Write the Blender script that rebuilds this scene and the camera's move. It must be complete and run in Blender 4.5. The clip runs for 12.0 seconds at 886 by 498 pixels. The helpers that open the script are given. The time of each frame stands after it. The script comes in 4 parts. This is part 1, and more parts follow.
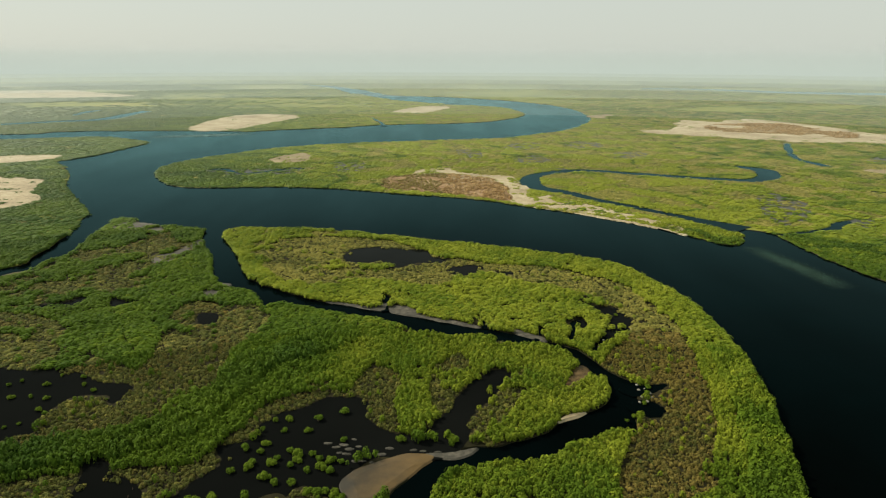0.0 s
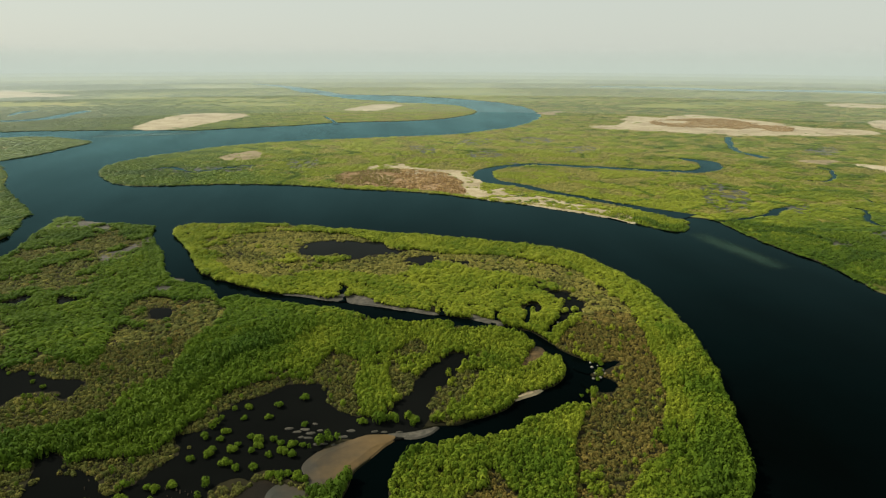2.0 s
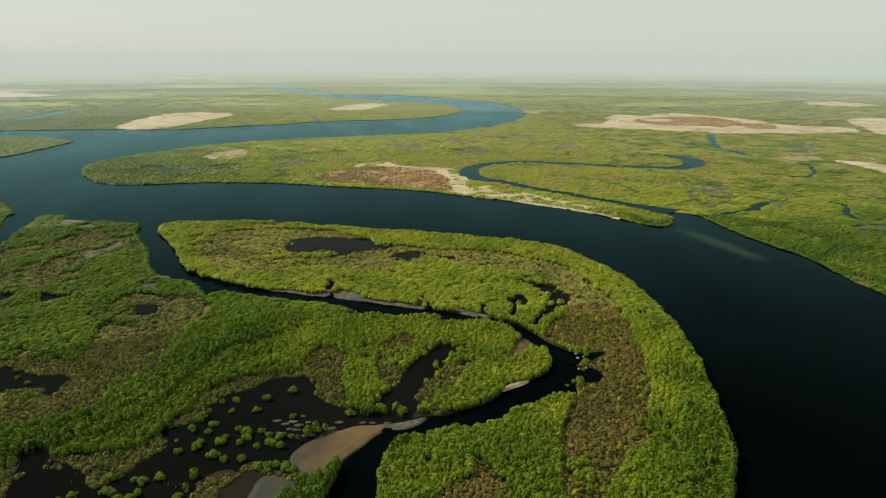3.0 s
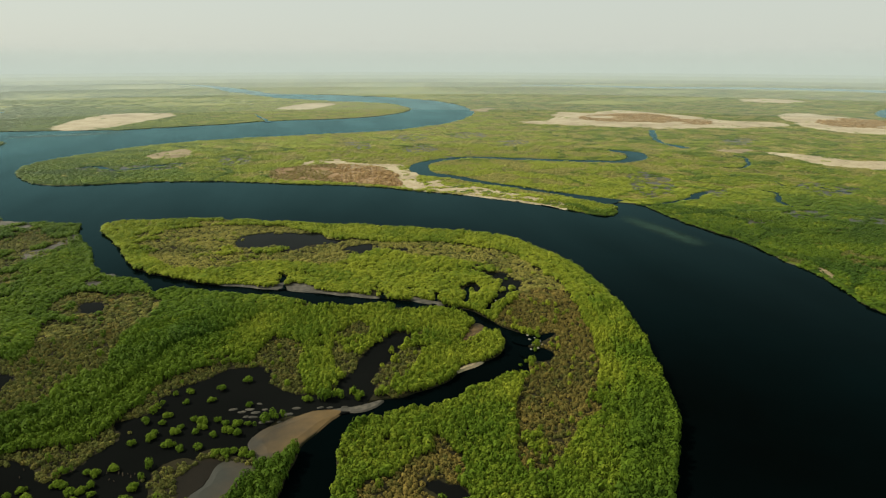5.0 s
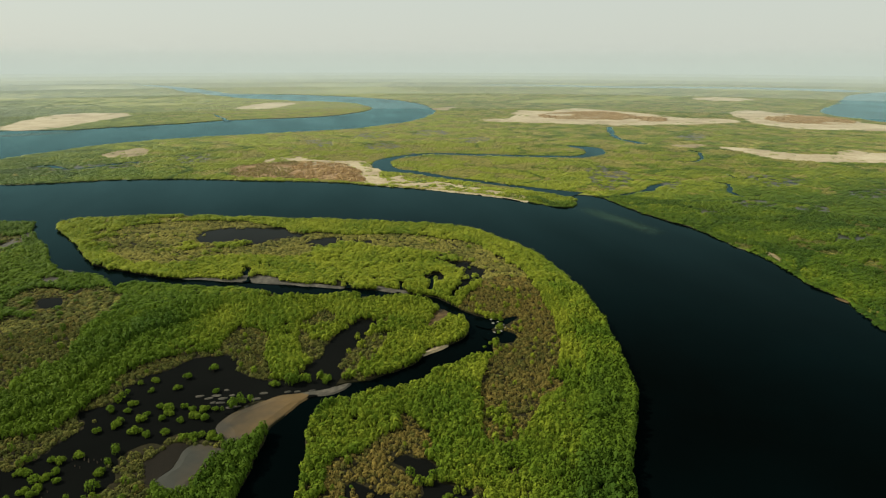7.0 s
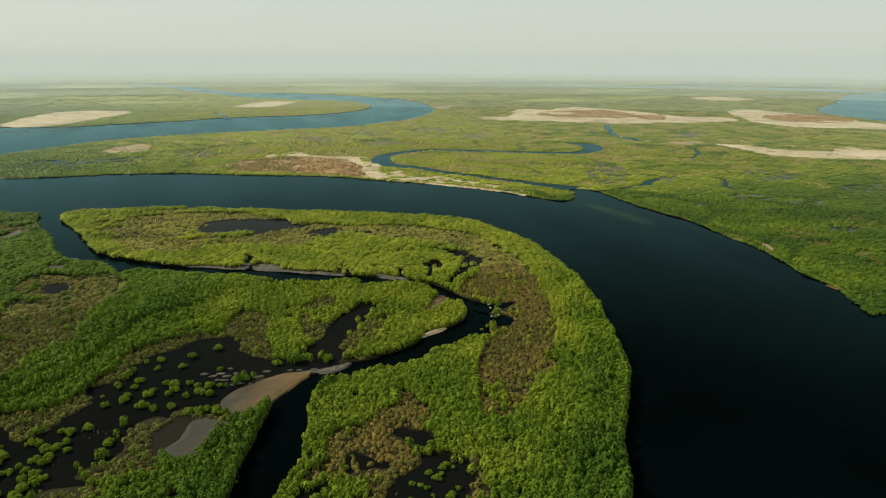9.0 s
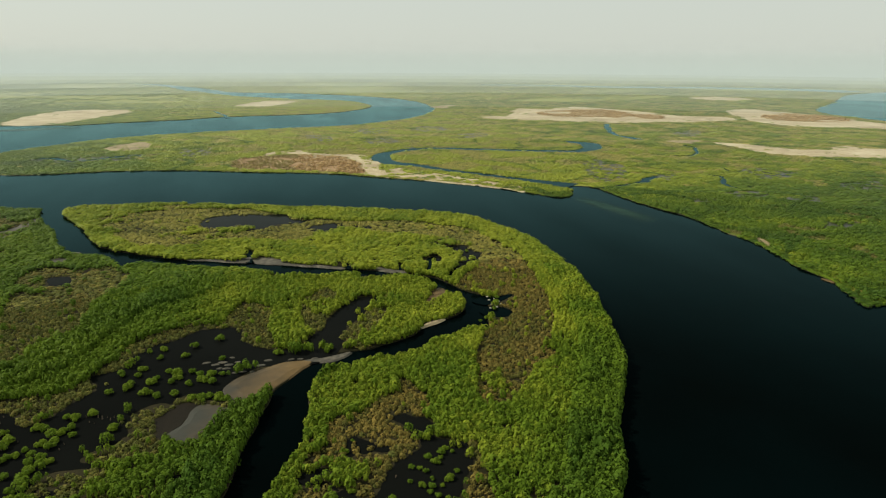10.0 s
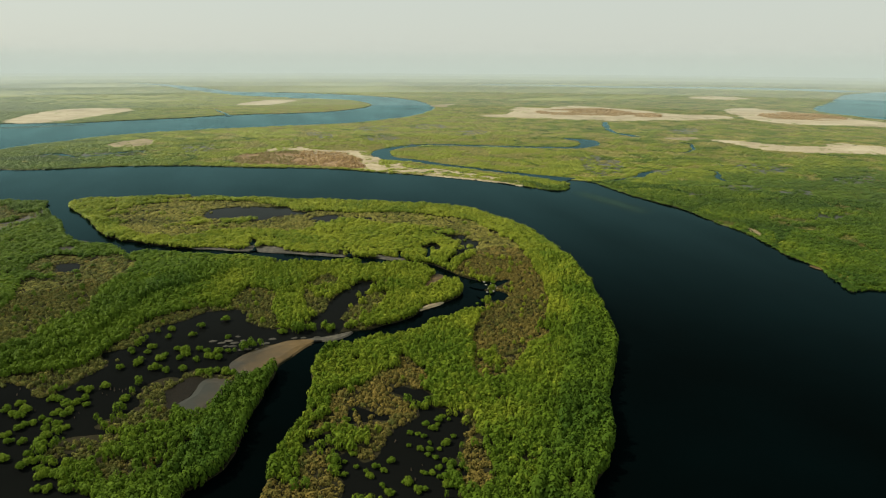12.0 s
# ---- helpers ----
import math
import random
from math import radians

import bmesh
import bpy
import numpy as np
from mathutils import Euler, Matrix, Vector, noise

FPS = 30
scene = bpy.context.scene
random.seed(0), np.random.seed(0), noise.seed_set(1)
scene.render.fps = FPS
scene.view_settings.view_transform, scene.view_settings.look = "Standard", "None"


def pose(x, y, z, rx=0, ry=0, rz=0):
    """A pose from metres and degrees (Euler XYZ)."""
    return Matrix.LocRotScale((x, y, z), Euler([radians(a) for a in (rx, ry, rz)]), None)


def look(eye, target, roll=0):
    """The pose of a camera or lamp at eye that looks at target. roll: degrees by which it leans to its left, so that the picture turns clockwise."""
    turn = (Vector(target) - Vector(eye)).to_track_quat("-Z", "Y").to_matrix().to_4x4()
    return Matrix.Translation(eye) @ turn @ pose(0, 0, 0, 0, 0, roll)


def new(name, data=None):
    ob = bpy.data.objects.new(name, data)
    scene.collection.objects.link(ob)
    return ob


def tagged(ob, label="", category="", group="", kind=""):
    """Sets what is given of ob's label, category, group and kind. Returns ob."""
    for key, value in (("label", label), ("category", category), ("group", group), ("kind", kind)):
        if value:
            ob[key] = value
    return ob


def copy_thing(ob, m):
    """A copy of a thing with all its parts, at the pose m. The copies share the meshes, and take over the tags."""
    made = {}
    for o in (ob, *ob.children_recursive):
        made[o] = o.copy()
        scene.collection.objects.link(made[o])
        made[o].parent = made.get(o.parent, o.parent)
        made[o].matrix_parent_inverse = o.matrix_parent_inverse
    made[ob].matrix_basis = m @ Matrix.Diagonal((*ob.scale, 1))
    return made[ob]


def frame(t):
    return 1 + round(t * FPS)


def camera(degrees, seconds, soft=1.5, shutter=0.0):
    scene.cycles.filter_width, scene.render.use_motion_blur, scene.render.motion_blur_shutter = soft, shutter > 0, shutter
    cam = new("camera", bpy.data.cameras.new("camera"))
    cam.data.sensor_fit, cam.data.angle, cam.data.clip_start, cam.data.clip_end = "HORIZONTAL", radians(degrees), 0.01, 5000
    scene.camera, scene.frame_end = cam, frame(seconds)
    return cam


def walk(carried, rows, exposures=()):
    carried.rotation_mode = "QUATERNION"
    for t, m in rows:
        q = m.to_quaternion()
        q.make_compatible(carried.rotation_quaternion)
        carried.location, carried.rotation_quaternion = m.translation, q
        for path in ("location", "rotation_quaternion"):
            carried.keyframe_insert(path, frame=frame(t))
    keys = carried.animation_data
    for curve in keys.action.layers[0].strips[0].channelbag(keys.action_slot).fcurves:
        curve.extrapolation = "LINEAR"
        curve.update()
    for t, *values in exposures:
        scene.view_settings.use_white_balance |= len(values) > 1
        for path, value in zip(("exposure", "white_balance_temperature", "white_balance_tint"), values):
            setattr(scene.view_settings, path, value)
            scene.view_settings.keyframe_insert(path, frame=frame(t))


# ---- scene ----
cam = camera(69.83, 12.0, soft=1.2)
PATH = [
    (0, (0.00, 0.00, 100.00), (0.000, 95.748, 71.150), 0.19),
    (0.5, (-0.15, -0.93, 99.07), (1.919, 94.804, 70.236), 0.16),
    (1, (-0.36, -2.10, 98.27), (4.158, 93.540, 69.426), 0.19),
    (1.5, (-0.56, -2.95, 97.35), (5.627, 92.594, 68.500), 0.19),
    (2, (-0.64, -4.10, 96.43), (6.465, 91.384, 67.578), 0.18),
    (2.5, (-0.64, -4.97, 95.52), (7.259, 90.458, 66.672), 0.19),
    (3, (-0.71, -6.07, 94.70), (8.474, 89.235, 65.844), 0.16),
    (5, (-1.68, -10.37, 91.13), (15.083, 83.941, 62.414), 0.10),
    (5.5, (-2.09, -11.35, 90.17), (16.850, 82.567, 61.507), 0.13),
    (6, (-2.34, -12.56, 89.32), (18.600, 80.928, 60.676), 0.13),
    (6.5, (-2.53, -13.88, 88.53), (19.424, 79.389, 59.922), 0.16),
    (7, (-2.74, -15.29, 87.67), (19.637, 77.886, 59.094), 0.14),
    (9, (-3.89, -21.34, 84.14), (18.598, 71.847, 55.666), 0.24),
    (9.5, (-4.06, -22.95, 83.27), (18.427, 70.254, 54.840), 0.27),
    (10, (-4.50, -24.51, 82.17), (18.060, 68.690, 53.795), 0.29),
    (10.5, (-4.83, -26.26, 81.35), (17.732, 66.955, 53.030), 0.29),
    (11, (-5.16, -28.39, 80.64), (17.402, 64.840, 52.375), 0.31),
    (11.5, (-5.39, -30.51, 80.01), (17.169, 62.710, 51.692), 0.33),
    (12, (-5.80, -32.56, 79.07), (16.786, 60.670, 50.810), 0.32),
]
walk(cam, [(t, look(eye, target, roll)) for t, eye, target, roll in PATH])

# ---- light: hazy tropical daylight ----
SUN_AZ, SUN_EL = -62.0, 42.0      # degrees right of straight ahead, above the horizon
world = bpy.data.worlds.new("hazy_sky")
world.use_nodes = True
scene.world = world
wn, wl = world.node_tree.nodes, world.node_tree.links
sky = wn.new("ShaderNodeTexSky")
sky.sky_type, sky.sun_disc = "NISHITA", False
sky.sun_elevation, sky.sun_rotation = radians(SUN_EL), radians(SUN_AZ)
sky.air_density, sky.dust_density, sky.ozone_density, sky.altitude = 1.0, 1.5, 1.0, 0
tint = wn.new("ShaderNodeMix")
tint.data_type, tint.blend_type = "RGBA", "MULTIPLY"
tint.inputs[0].default_value = 1.0
tint.inputs[7].default_value = (0.98, 1.0, 0.95, 1)
wl.new(sky.outputs[0], tint.inputs[6])
veil = wn.new("ShaderNodeMix")       # thin even haze over the whole sky
veil.data_type = "RGBA"
veil.inputs[0].default_value = 0.85
veil.inputs[7].default_value = (7.4, 7.85, 7.0, 1)
wl.new(tint.outputs[2], veil.inputs[6])
wl.new(veil.outputs[2], wn["Background"].inputs["Color"])
wn["Background"].inputs["Strength"].default_value = 0.09

sun_data = bpy.data.lights.new("sun", "SUN")
sun_data.energy, sun_data.angle, sun_data.color = 5.0, radians(3.0), (1.0, 0.9, 0.7)
sun = new("sun", sun_data)
az, el = radians(SUN_AZ), radians(SUN_EL)
sun_from = Vector((math.sin(az) * math.cos(el), math.cos(az) * math.cos(el), math.sin(el)))
sun.matrix_basis = look(sun_from * 300, (0, 0, 0))
scene.view_settings.exposure = 0.0


# ---- materials ----
def nodes_of(name):
    m = bpy.data.materials.new(name)
    m.use_nodes = True
    nt = m.node_tree
    nt.nodes.clear()
    return m, nt.nodes, nt.links


def noise_node(n, l, scale, detail=4.0, rough=0.55, stretch=None):
    """Noise over the place itself, its scale in features a metre."""
    geo = n.new("ShaderNodeNewGeometry")
    tex = n.new("ShaderNodeTexNoise")
    tex.inputs["Scale"].default_value = scale
    tex.inputs["Detail"].default_value = detail
    tex.inputs["Roughness"].default_value = rough
    if stretch:
        mp = n.new("ShaderNodeMapping")
        mp.inputs["Scale"].default_value = stretch
        l.new(geo.outputs["Position"], mp.inputs["Vector"])
        l.new(mp.outputs[0], tex.inputs["Vector"])
    else:
        l.new(geo.outputs["Position"], tex.inputs["Vector"])
    return tex.outputs["Fac"]


def ramp_node(n, l, fac, stops):
    r = n.new("ShaderNodeValToRGB")
    e = r.color_ramp.elements
    while len(e) < len(stops):
        e.new(0.5)
    for k, (p, c) in zip(e, stops):
        k.position, k.color = p, (*c, 1)
    l.new(fac, r.inputs[0])
    return r.outputs[0]


def mix_colour(n, l, fac, a, b, blend="MIX"):
    m = n.new("ShaderNodeMix")
    m.data_type, m.blend_type = "RGBA", blend
    for sock, v in ((m.inputs[0], fac), (m.inputs[6], a), (m.inputs[7], b)):
        if isinstance(v, (int, float)):
            sock.default_value = v
        elif isinstance(v, tuple):
            sock.default_value = (*v, 1)
        else:
            l.new(v, sock)
    return m.outputs[2]


def math_node(n, l, op, a, b=0.0, clamp=False):
    m = n.new("ShaderNodeMath")
    m.operation, m.use_clamp = op, clamp
    for sock, v in ((m.inputs[0], a), (m.inputs[1], b)):
        if isinstance(v, (int, float)):
            sock.default_value = v
        else:
            l.new(v, sock)
    return m.outputs[0]


def finish(m, n, l, shader, gloss=0.45, power=15.0, rough=0.35, level=True):
    """Distance haze painted as a pale gloss at grazing angles, then the output."""
    up = n.new("ShaderNodeCombineXYZ")
    up.inputs[2].default_value = 1.0
    lw = n.new("ShaderNodeLayerWeight")
    lw.inputs["Blend"].default_value = 0.5
    l.new(up.outputs[0], lw.inputs["Normal"])
    f = math_node(n, l, "MULTIPLY", math_node(n, l, "POWER", lw.outputs["Facing"], power), gloss, True)
    gl = n.new("ShaderNodeBsdfGlossy")
    gl.distribution = "MULTI_GGX"
    gl.inputs["Roughness"].default_value = rough
    gl.inputs["Color"].default_value = (0.9, 0.97, 0.91, 1)
    if level:
        l.new(up.outputs[0], gl.inputs["Normal"])
    mx = n.new("ShaderNodeMixShader")
    l.new(f, mx.inputs[0])
    l.new(shader, mx.inputs[1])
    l.new(gl.outputs[0], mx.inputs[2])
    out = n.new("ShaderNodeOutputMaterial")
    l.new(mx.outputs[0], out.inputs[0])
    return m


def foliage(name, dark, mid, light, patch, translucent=0.25):
    """Leaves: a tone for each clump, a shade for each tuft, and yellower patches."""
    m, n, l = nodes_of(name)
    at = n.new("ShaderNodeAttribute")
    at.attribute_name = "tone"
    col = ramp_node(n, l, at.outputs["Fac"], [(0.0, dark), (0.5, mid), (1.0, light)])
    big = ramp_node(n, l, noise_node(n, l, 0.022, 3), [(0.42, (0, 0, 0)), (0.62, (1, 1, 1))])
    col = mix_colour(n, l, math_node(n, l, "MULTIPLY", big, 0.22), col, patch)
    geo = n.new("ShaderNodeNewGeometry")
    tuft = ramp_node(n, l, geo.outputs["Random Per Island"], [(0.0, (0.84, 0.86, 0.82)), (0.6, (1.0, 1.0, 1.0)), (1.0, (1.15, 1.14, 1.08))])
    grain = n.new("ShaderNodeAttribute")
    grain.attribute_name = "grain"
    col = mix_colour(n, l, grain.outputs["Fac"], col, tuft, "MULTIPLY")
    p = n.new("ShaderNodeBsdfPrincipled")
    l.new(col, p.inputs["Base Color"])
    p.inputs["Roughness"].default_value = 0.6
    p.inputs["Specular IOR Level"].default_value = 0.03
    t = n.new("ShaderNodeBsdfTranslucent")
    l.new(col, t.inputs[0])
    mx = n.new("ShaderNodeMixShader")
    mx.inputs[0].default_value = translucent
    l.new(p.outputs[0], mx.inputs[1])
    l.new(t.outputs[0], mx.inputs[2])
    return finish(m, n, l, mx.outputs[0], gloss=0.4, rough=0.65, level=False)


def earth(name, stops, scales=(0.02, 0.25), rough=0.85, bump=0.3, fine=3.0, spec=0.2):
    """Soil, sand or scrub seen from above: broad patches and fine grain."""
    m, n, l = nodes_of(name)
    a = noise_node(n, l, scales[0], 5, 0.6)
    b = noise_node(n, l, scales[1], 6, 0.65)
    s = math_node(n, l, "ADD", math_node(n, l, "MULTIPLY", a, 0.55), math_node(n, l, "MULTIPLY", b, 0.45))
    col = ramp_node(n, l, s, stops)
    p = n.new("ShaderNodeBsdfPrincipled")
    l.new(col, p.inputs["Base Color"])
    p.inputs["Roughness"].default_value = rough
    p.inputs["Specular IOR Level"].default_value = spec
    bp = n.new("ShaderNodeBump")
    bp.inputs["Strength"].default_value = bump
    bp.inputs["Distance"].default_value = 0.3
    l.new(noise_node(n, l, fine, 3), bp.inputs["Height"])
    l.new(bp.outputs[0], p.inputs["Normal"])
    return finish(m, n, l, p.outputs[0])


def water(name, body, murk, rough, ripple, ripple_scale, sheen=(0.39, 0.8, 0.87), power=10.2):
    """Dark estuary water: a nearly black body, and the sky's gloss at low angles over small ripples."""
    m, n, l = nodes_of(name)
    patch = noise_node(n, l, 0.012, 4)
    d = n.new("ShaderNodeBsdfDiffuse")
    l.new(ramp_node(n, l, patch, [(0.3, body), (0.75, murk)]), d.inputs["Color"])
    bp = n.new("ShaderNodeBump")
    bp.inputs["Strength"].default_value = ripple
    bp.inputs["Distance"].default_value = 0.1
    l.new(noise_node(n, l, ripple_scale, 3, 0.6, (1.0, 0.45, 1.0)), bp.inputs["Height"])
    gl = n.new("ShaderNodeBsdfGlossy")
    lw = n.new("ShaderNodeLayerWeight")
    lw.inputs["Blend"].default_value = 0.5
    # gloss colour pales at the lowest angles, haze over far water painted in
    low = math_node(n, l, "POWER", lw.outputs["Facing"], 20.0, True)
    l.new(mix_colour(n, l, low, sheen, (0.88, 0.96, 0.95)), gl.inputs["Color"])
    l.new(math_node(n, l, "ADD", math_node(n, l, "MULTIPLY", patch, 0.1), rough), gl.inputs["Roughness"])
    l.new(bp.outputs[0], gl.inputs["Normal"])
    calm = math_node(n, l, "ADD", math_node(n, l, "MULTIPLY", noise_node(n, l, 0.02, 3, 0.5, (1.0, 0.3, 1.0)), 0.7), 0.65)
    f = math_node(n, l, "MULTIPLY", math_node(n, l, "POWER", lw.outputs["Facing"], power), calm, True)
    mx = n.new("ShaderNodeMixShader")
    l.new(f, mx.inputs[0])
    l.new(d.outputs[0], mx.inputs[1])
    l.new(gl.outputs[0], mx.inputs[2])
    out = n.new("ShaderNodeOutputMaterial")
    l.new(mx.outputs[0], out.inputs[0])
    return m


M_CANOPY = foliage("mangrove_leaves", (0.042, 0.086, 0.011), (0.09, 0.15, 0.013), (0.255, 0.295, 0.028), (0.14, 0.195, 0.014))
M_SCRUB = foliage("dry_scrub_leaves", (0.215, 0.166, 0.044), (0.078, 0.096, 0.026), (0.31, 0.285, 0.07), (0.12, 0.122, 0.032))
M_RED = foliage("red_dry_scrub", (0.19, 0.112, 0.04), (0.31, 0.19, 0.072), (0.43, 0.3, 0.14), (0.25, 0.19, 0.085))
M_BARK = earth("bark", [(0.3, (0.06, 0.045, 0.03)), (0.7, (0.13, 0.1, 0.07))], (0.5, 4.0))
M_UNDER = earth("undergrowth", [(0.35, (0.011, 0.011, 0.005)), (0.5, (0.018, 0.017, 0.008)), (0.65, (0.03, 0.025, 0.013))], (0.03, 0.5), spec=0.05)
M_PLAIN = earth("delta_scrub", [(0.38, (0.055, 0.085, 0.007)), (0.46, (0.12, 0.142, 0.01)), (0.54, (0.17, 0.182, 0.016)), (0.64, (0.22, 0.2, 0.046))], (0.006, 0.05), bump=0.9, fine=0.35)
M_SAND = earth("pale_sand", [(0.36, (0.19, 0.15, 0.09)), (0.5, (0.33, 0.275, 0.175)), (0.64, (0.44, 0.39, 0.275))], (0.022, 0.3))
M_TAN = earth("tan_sand", [(0.36, (0.13, 0.1, 0.05)), (0.5, (0.215, 0.17, 0.092)), (0.64, (0.31, 0.26, 0.155))], (0.04, 0.4))
M_WETSAND = earth("wet_sand", [(0.36, (0.03, 0.025, 0.014)), (0.5, (0.066, 0.045, 0.02)), (0.63, (0.125, 0.086, 0.042))], (0.11, 0.5), rough=0.5, spec=0.05)
M_MUD = earth("dark_mud", [(0.35, (0.007, 0.0065, 0.0045)), (0.55, (0.011, 0.009, 0.006)), (0.7, (0.03, 0.023, 0.013))], (0.05, 0.35), rough=0.6, spec=0.05)
M_WATER = water("river_water", (0.0006, 0.0011, 0.001), (0.0008, 0.003, 0.0034), 0.08, 0.25, 0.5)
M_POOL = water("pool_water", (0.003, 0.0036, 0.0034), (0.0068, 0.0076, 0.007), 0.08, 0.08, 0.8, (0.8, 0.88, 0.86), 10.5)


def sandbank(name, wet, dry, start, end):
    """A bank drying out along its length: dark grey silt turning to ochre sand."""
    m, n, l = nodes_of(name)
    geo = n.new("ShaderNodeNewGeometry")
    sep = n.new("ShaderNodeSeparateXYZ")
    l.new(geo.outputs["Position"], sep.inputs[0])
    along = math_node(n, l, "DIVIDE", math_node(n, l, "SUBTRACT", sep.outputs[0], start), end - start)
    soak = math_node(n, l, "ADD", along, math_node(n, l, "MULTIPLY", math_node(n, l, "SUBTRACT", noise_node(n, l, 0.12, 3), 0.5), 1.6), True)
    col = mix_colour(n, l, soak, wet, dry)
    col = mix_colour(n, l, 0.35, col, ramp_node(n, l, noise_node(n, l, 0.6, 5), [(0.35, (0.55, 0.55, 0.55)), (0.65, (1, 1, 1))]), "MULTIPLY")
    p = n.new("ShaderNodeBsdfPrincipled")
    l.new(col, p.inputs["Base Color"])
    p.inputs["Roughness"].default_value = 0.55
    p.inputs["Specular IOR Level"].default_value = 0.15
    return finish(m, n, l, p.outputs[0])


M_BANK_ONE = sandbank("drying_sandbank", (0.034, 0.031, 0.023), (0.116, 0.076, 0.03), -24.0, -7.0)
M_BANK_TWO = sandbank("wet_sandbank", (0.029, 0.031, 0.025), (0.068, 0.048, 0.027), -30.0, -20.0)
M_DRYFLAT = earth("dry_red_ground", [(0.35, (0.12, 0.075, 0.035)), (0.5, (0.215, 0.132, 0.06)), (0.65, (0.36, 0.27, 0.16))], (0.03, 0.3))


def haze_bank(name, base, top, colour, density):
    """Far haze painted as glow: dense at the ground, thinning to nothing above."""
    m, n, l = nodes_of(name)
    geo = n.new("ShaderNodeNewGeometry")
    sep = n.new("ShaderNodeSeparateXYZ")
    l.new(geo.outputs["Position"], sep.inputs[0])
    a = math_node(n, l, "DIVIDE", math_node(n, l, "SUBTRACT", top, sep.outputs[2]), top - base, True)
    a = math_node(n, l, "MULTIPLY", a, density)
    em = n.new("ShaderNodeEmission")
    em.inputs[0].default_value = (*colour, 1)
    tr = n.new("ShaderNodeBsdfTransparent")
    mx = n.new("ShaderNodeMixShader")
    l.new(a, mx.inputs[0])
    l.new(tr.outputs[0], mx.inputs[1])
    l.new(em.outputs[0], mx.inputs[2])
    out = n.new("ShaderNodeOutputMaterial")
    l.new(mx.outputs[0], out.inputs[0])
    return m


def shoal_water(name, colour, strength):
    """A sandbar showing through shallow water, fading out at its rim."""
    m, n, l = nodes_of(name)
    at = n.new("ShaderNodeAttribute")
    at.attribute_name = "fade"
    f = math_node(n, l, "MULTIPLY", math_node(n, l, "MULTIPLY", at.outputs["Fac"], noise_node(n, l, 0.12, 4, 0.6)), strength, True)
    d = n.new("ShaderNodeBsdfDiffuse")
    d.inputs[0].default_value = (*colour, 1)
    tr = n.new("ShaderNodeBsdfTransparent")
    mx = n.new("ShaderNodeMixShader")
    l.new(f, mx.inputs[0])
    l.new(tr.outputs[0], mx.inputs[1])
    l.new(d.outputs[0], mx.inputs[2])
    out = n.new("ShaderNodeOutputMaterial")
    l.new(mx.outputs[0], out.inputs[0])
    return m


M_SANDBAR = shoal_water("sandbar", (0.12, 0.2, 0.19), 1.3)
M_SHOAL = shoal_water("shoal", (0.04, 0.075, 0.058), 1.0)
M_STONE = earth("pale_stone", [(0.3, (0.2, 0.18, 0.15)), (0.7, (0.4, 0.37, 0.32))], (0.5, 4.0))
M_SILT = earth("pale_silt", [(0.35, (0.032, 0.031, 0.025)), (0.5, (0.053, 0.05, 0.04)), (0.65, (0.11, 0.1, 0.078))], (0.15, 0.6), rough=0.7)
M_GREYMUD = earth("grey_mud", [(0.35, (0.022, 0.019, 0.013)), (0.5, (0.04, 0.034, 0.024)), (0.65, (0.085, 0.07, 0.05))], (0.07, 0.4), rough=0.6, spec=0.05)
M_WETFLAT = earth("wet_flat", [(0.35, (0.014, 0.017, 0.013)), (0.5, (0.026, 0.028, 0.02)), (0.65, (0.06, 0.055, 0.036))], (0.07, 0.4), rough=0.4)

# ---- the plan, in metres: banks, pools, sand and scrub ----
ISLAND_OUTER = [(-127, 355), (-124, 369), (-97, 371), (-62, 366), (-27, 352), (2, 342), (36, 330), (79, 310), (91, 296), (98, 278), (103, 262),
    (105.5, 248.1), (106.7, 232.4), (105.4, 213.0), (103.4, 196.1), (100.6, 180.4), (97.5, 167.1), (94.7, 155.7), (90.2, 140.5), (86.4, 130.4), (82.2,
    118.8), (74.2, 106.2), (66.1, 92.7), (59.8, 78.8), (56.7, 72.9), (51.3, 66.2), (48.0, 63.3), (45.0, 58.5)]
ISLAND_SOUTH = [(-15.5, 72.2), (-14.2, 77.3), (-12.1, 86.3), (-9.8, 93.3), (-6.6, 99.7), (-5.2, 104.5), (-4.7, 108.4), (-3.5, 113.9), (-3.9, 121.8),
    (-2.2, 126.5), (1.2, 132.9), (6.4, 138.2), (13.2, 139.9), (21.6, 140.1), (29.0, 142.7), (35.2, 146.7), (41.9, 151.4), (50.4, 154.5), (54.3,
    153.6)]
ISLAND_INNER = [(57.0, 162.4), (63.5, 164.9), (61.3, 171.3), (60.9, 174.7), (68.7, 181.0), (64.3, 181.4), (60.0, 185.4), (56.6, 190.1), (53.4, 196.1),
    (50.2, 203.9), (44.4, 210.2), (34.9, 215.9), (25.0, 221.4), (14.5, 226.6), (-0.8, 234.2), (-14.7, 241.7), (-24.3, 244.7), (-31.4, 245.9), (-43.8,
    249.6), (-60, 258), (-75, 268), (-86, 277), (-97, 293), (-108, 319)]
WEST_NORTH = [(-207, 280), (-201, 288), (-199, 302), (-195, 316), (-200, 340), (-206, 374), (-211, 397), (-197, 394), (-182, 377), (-167, 375), (-144,
    368)]
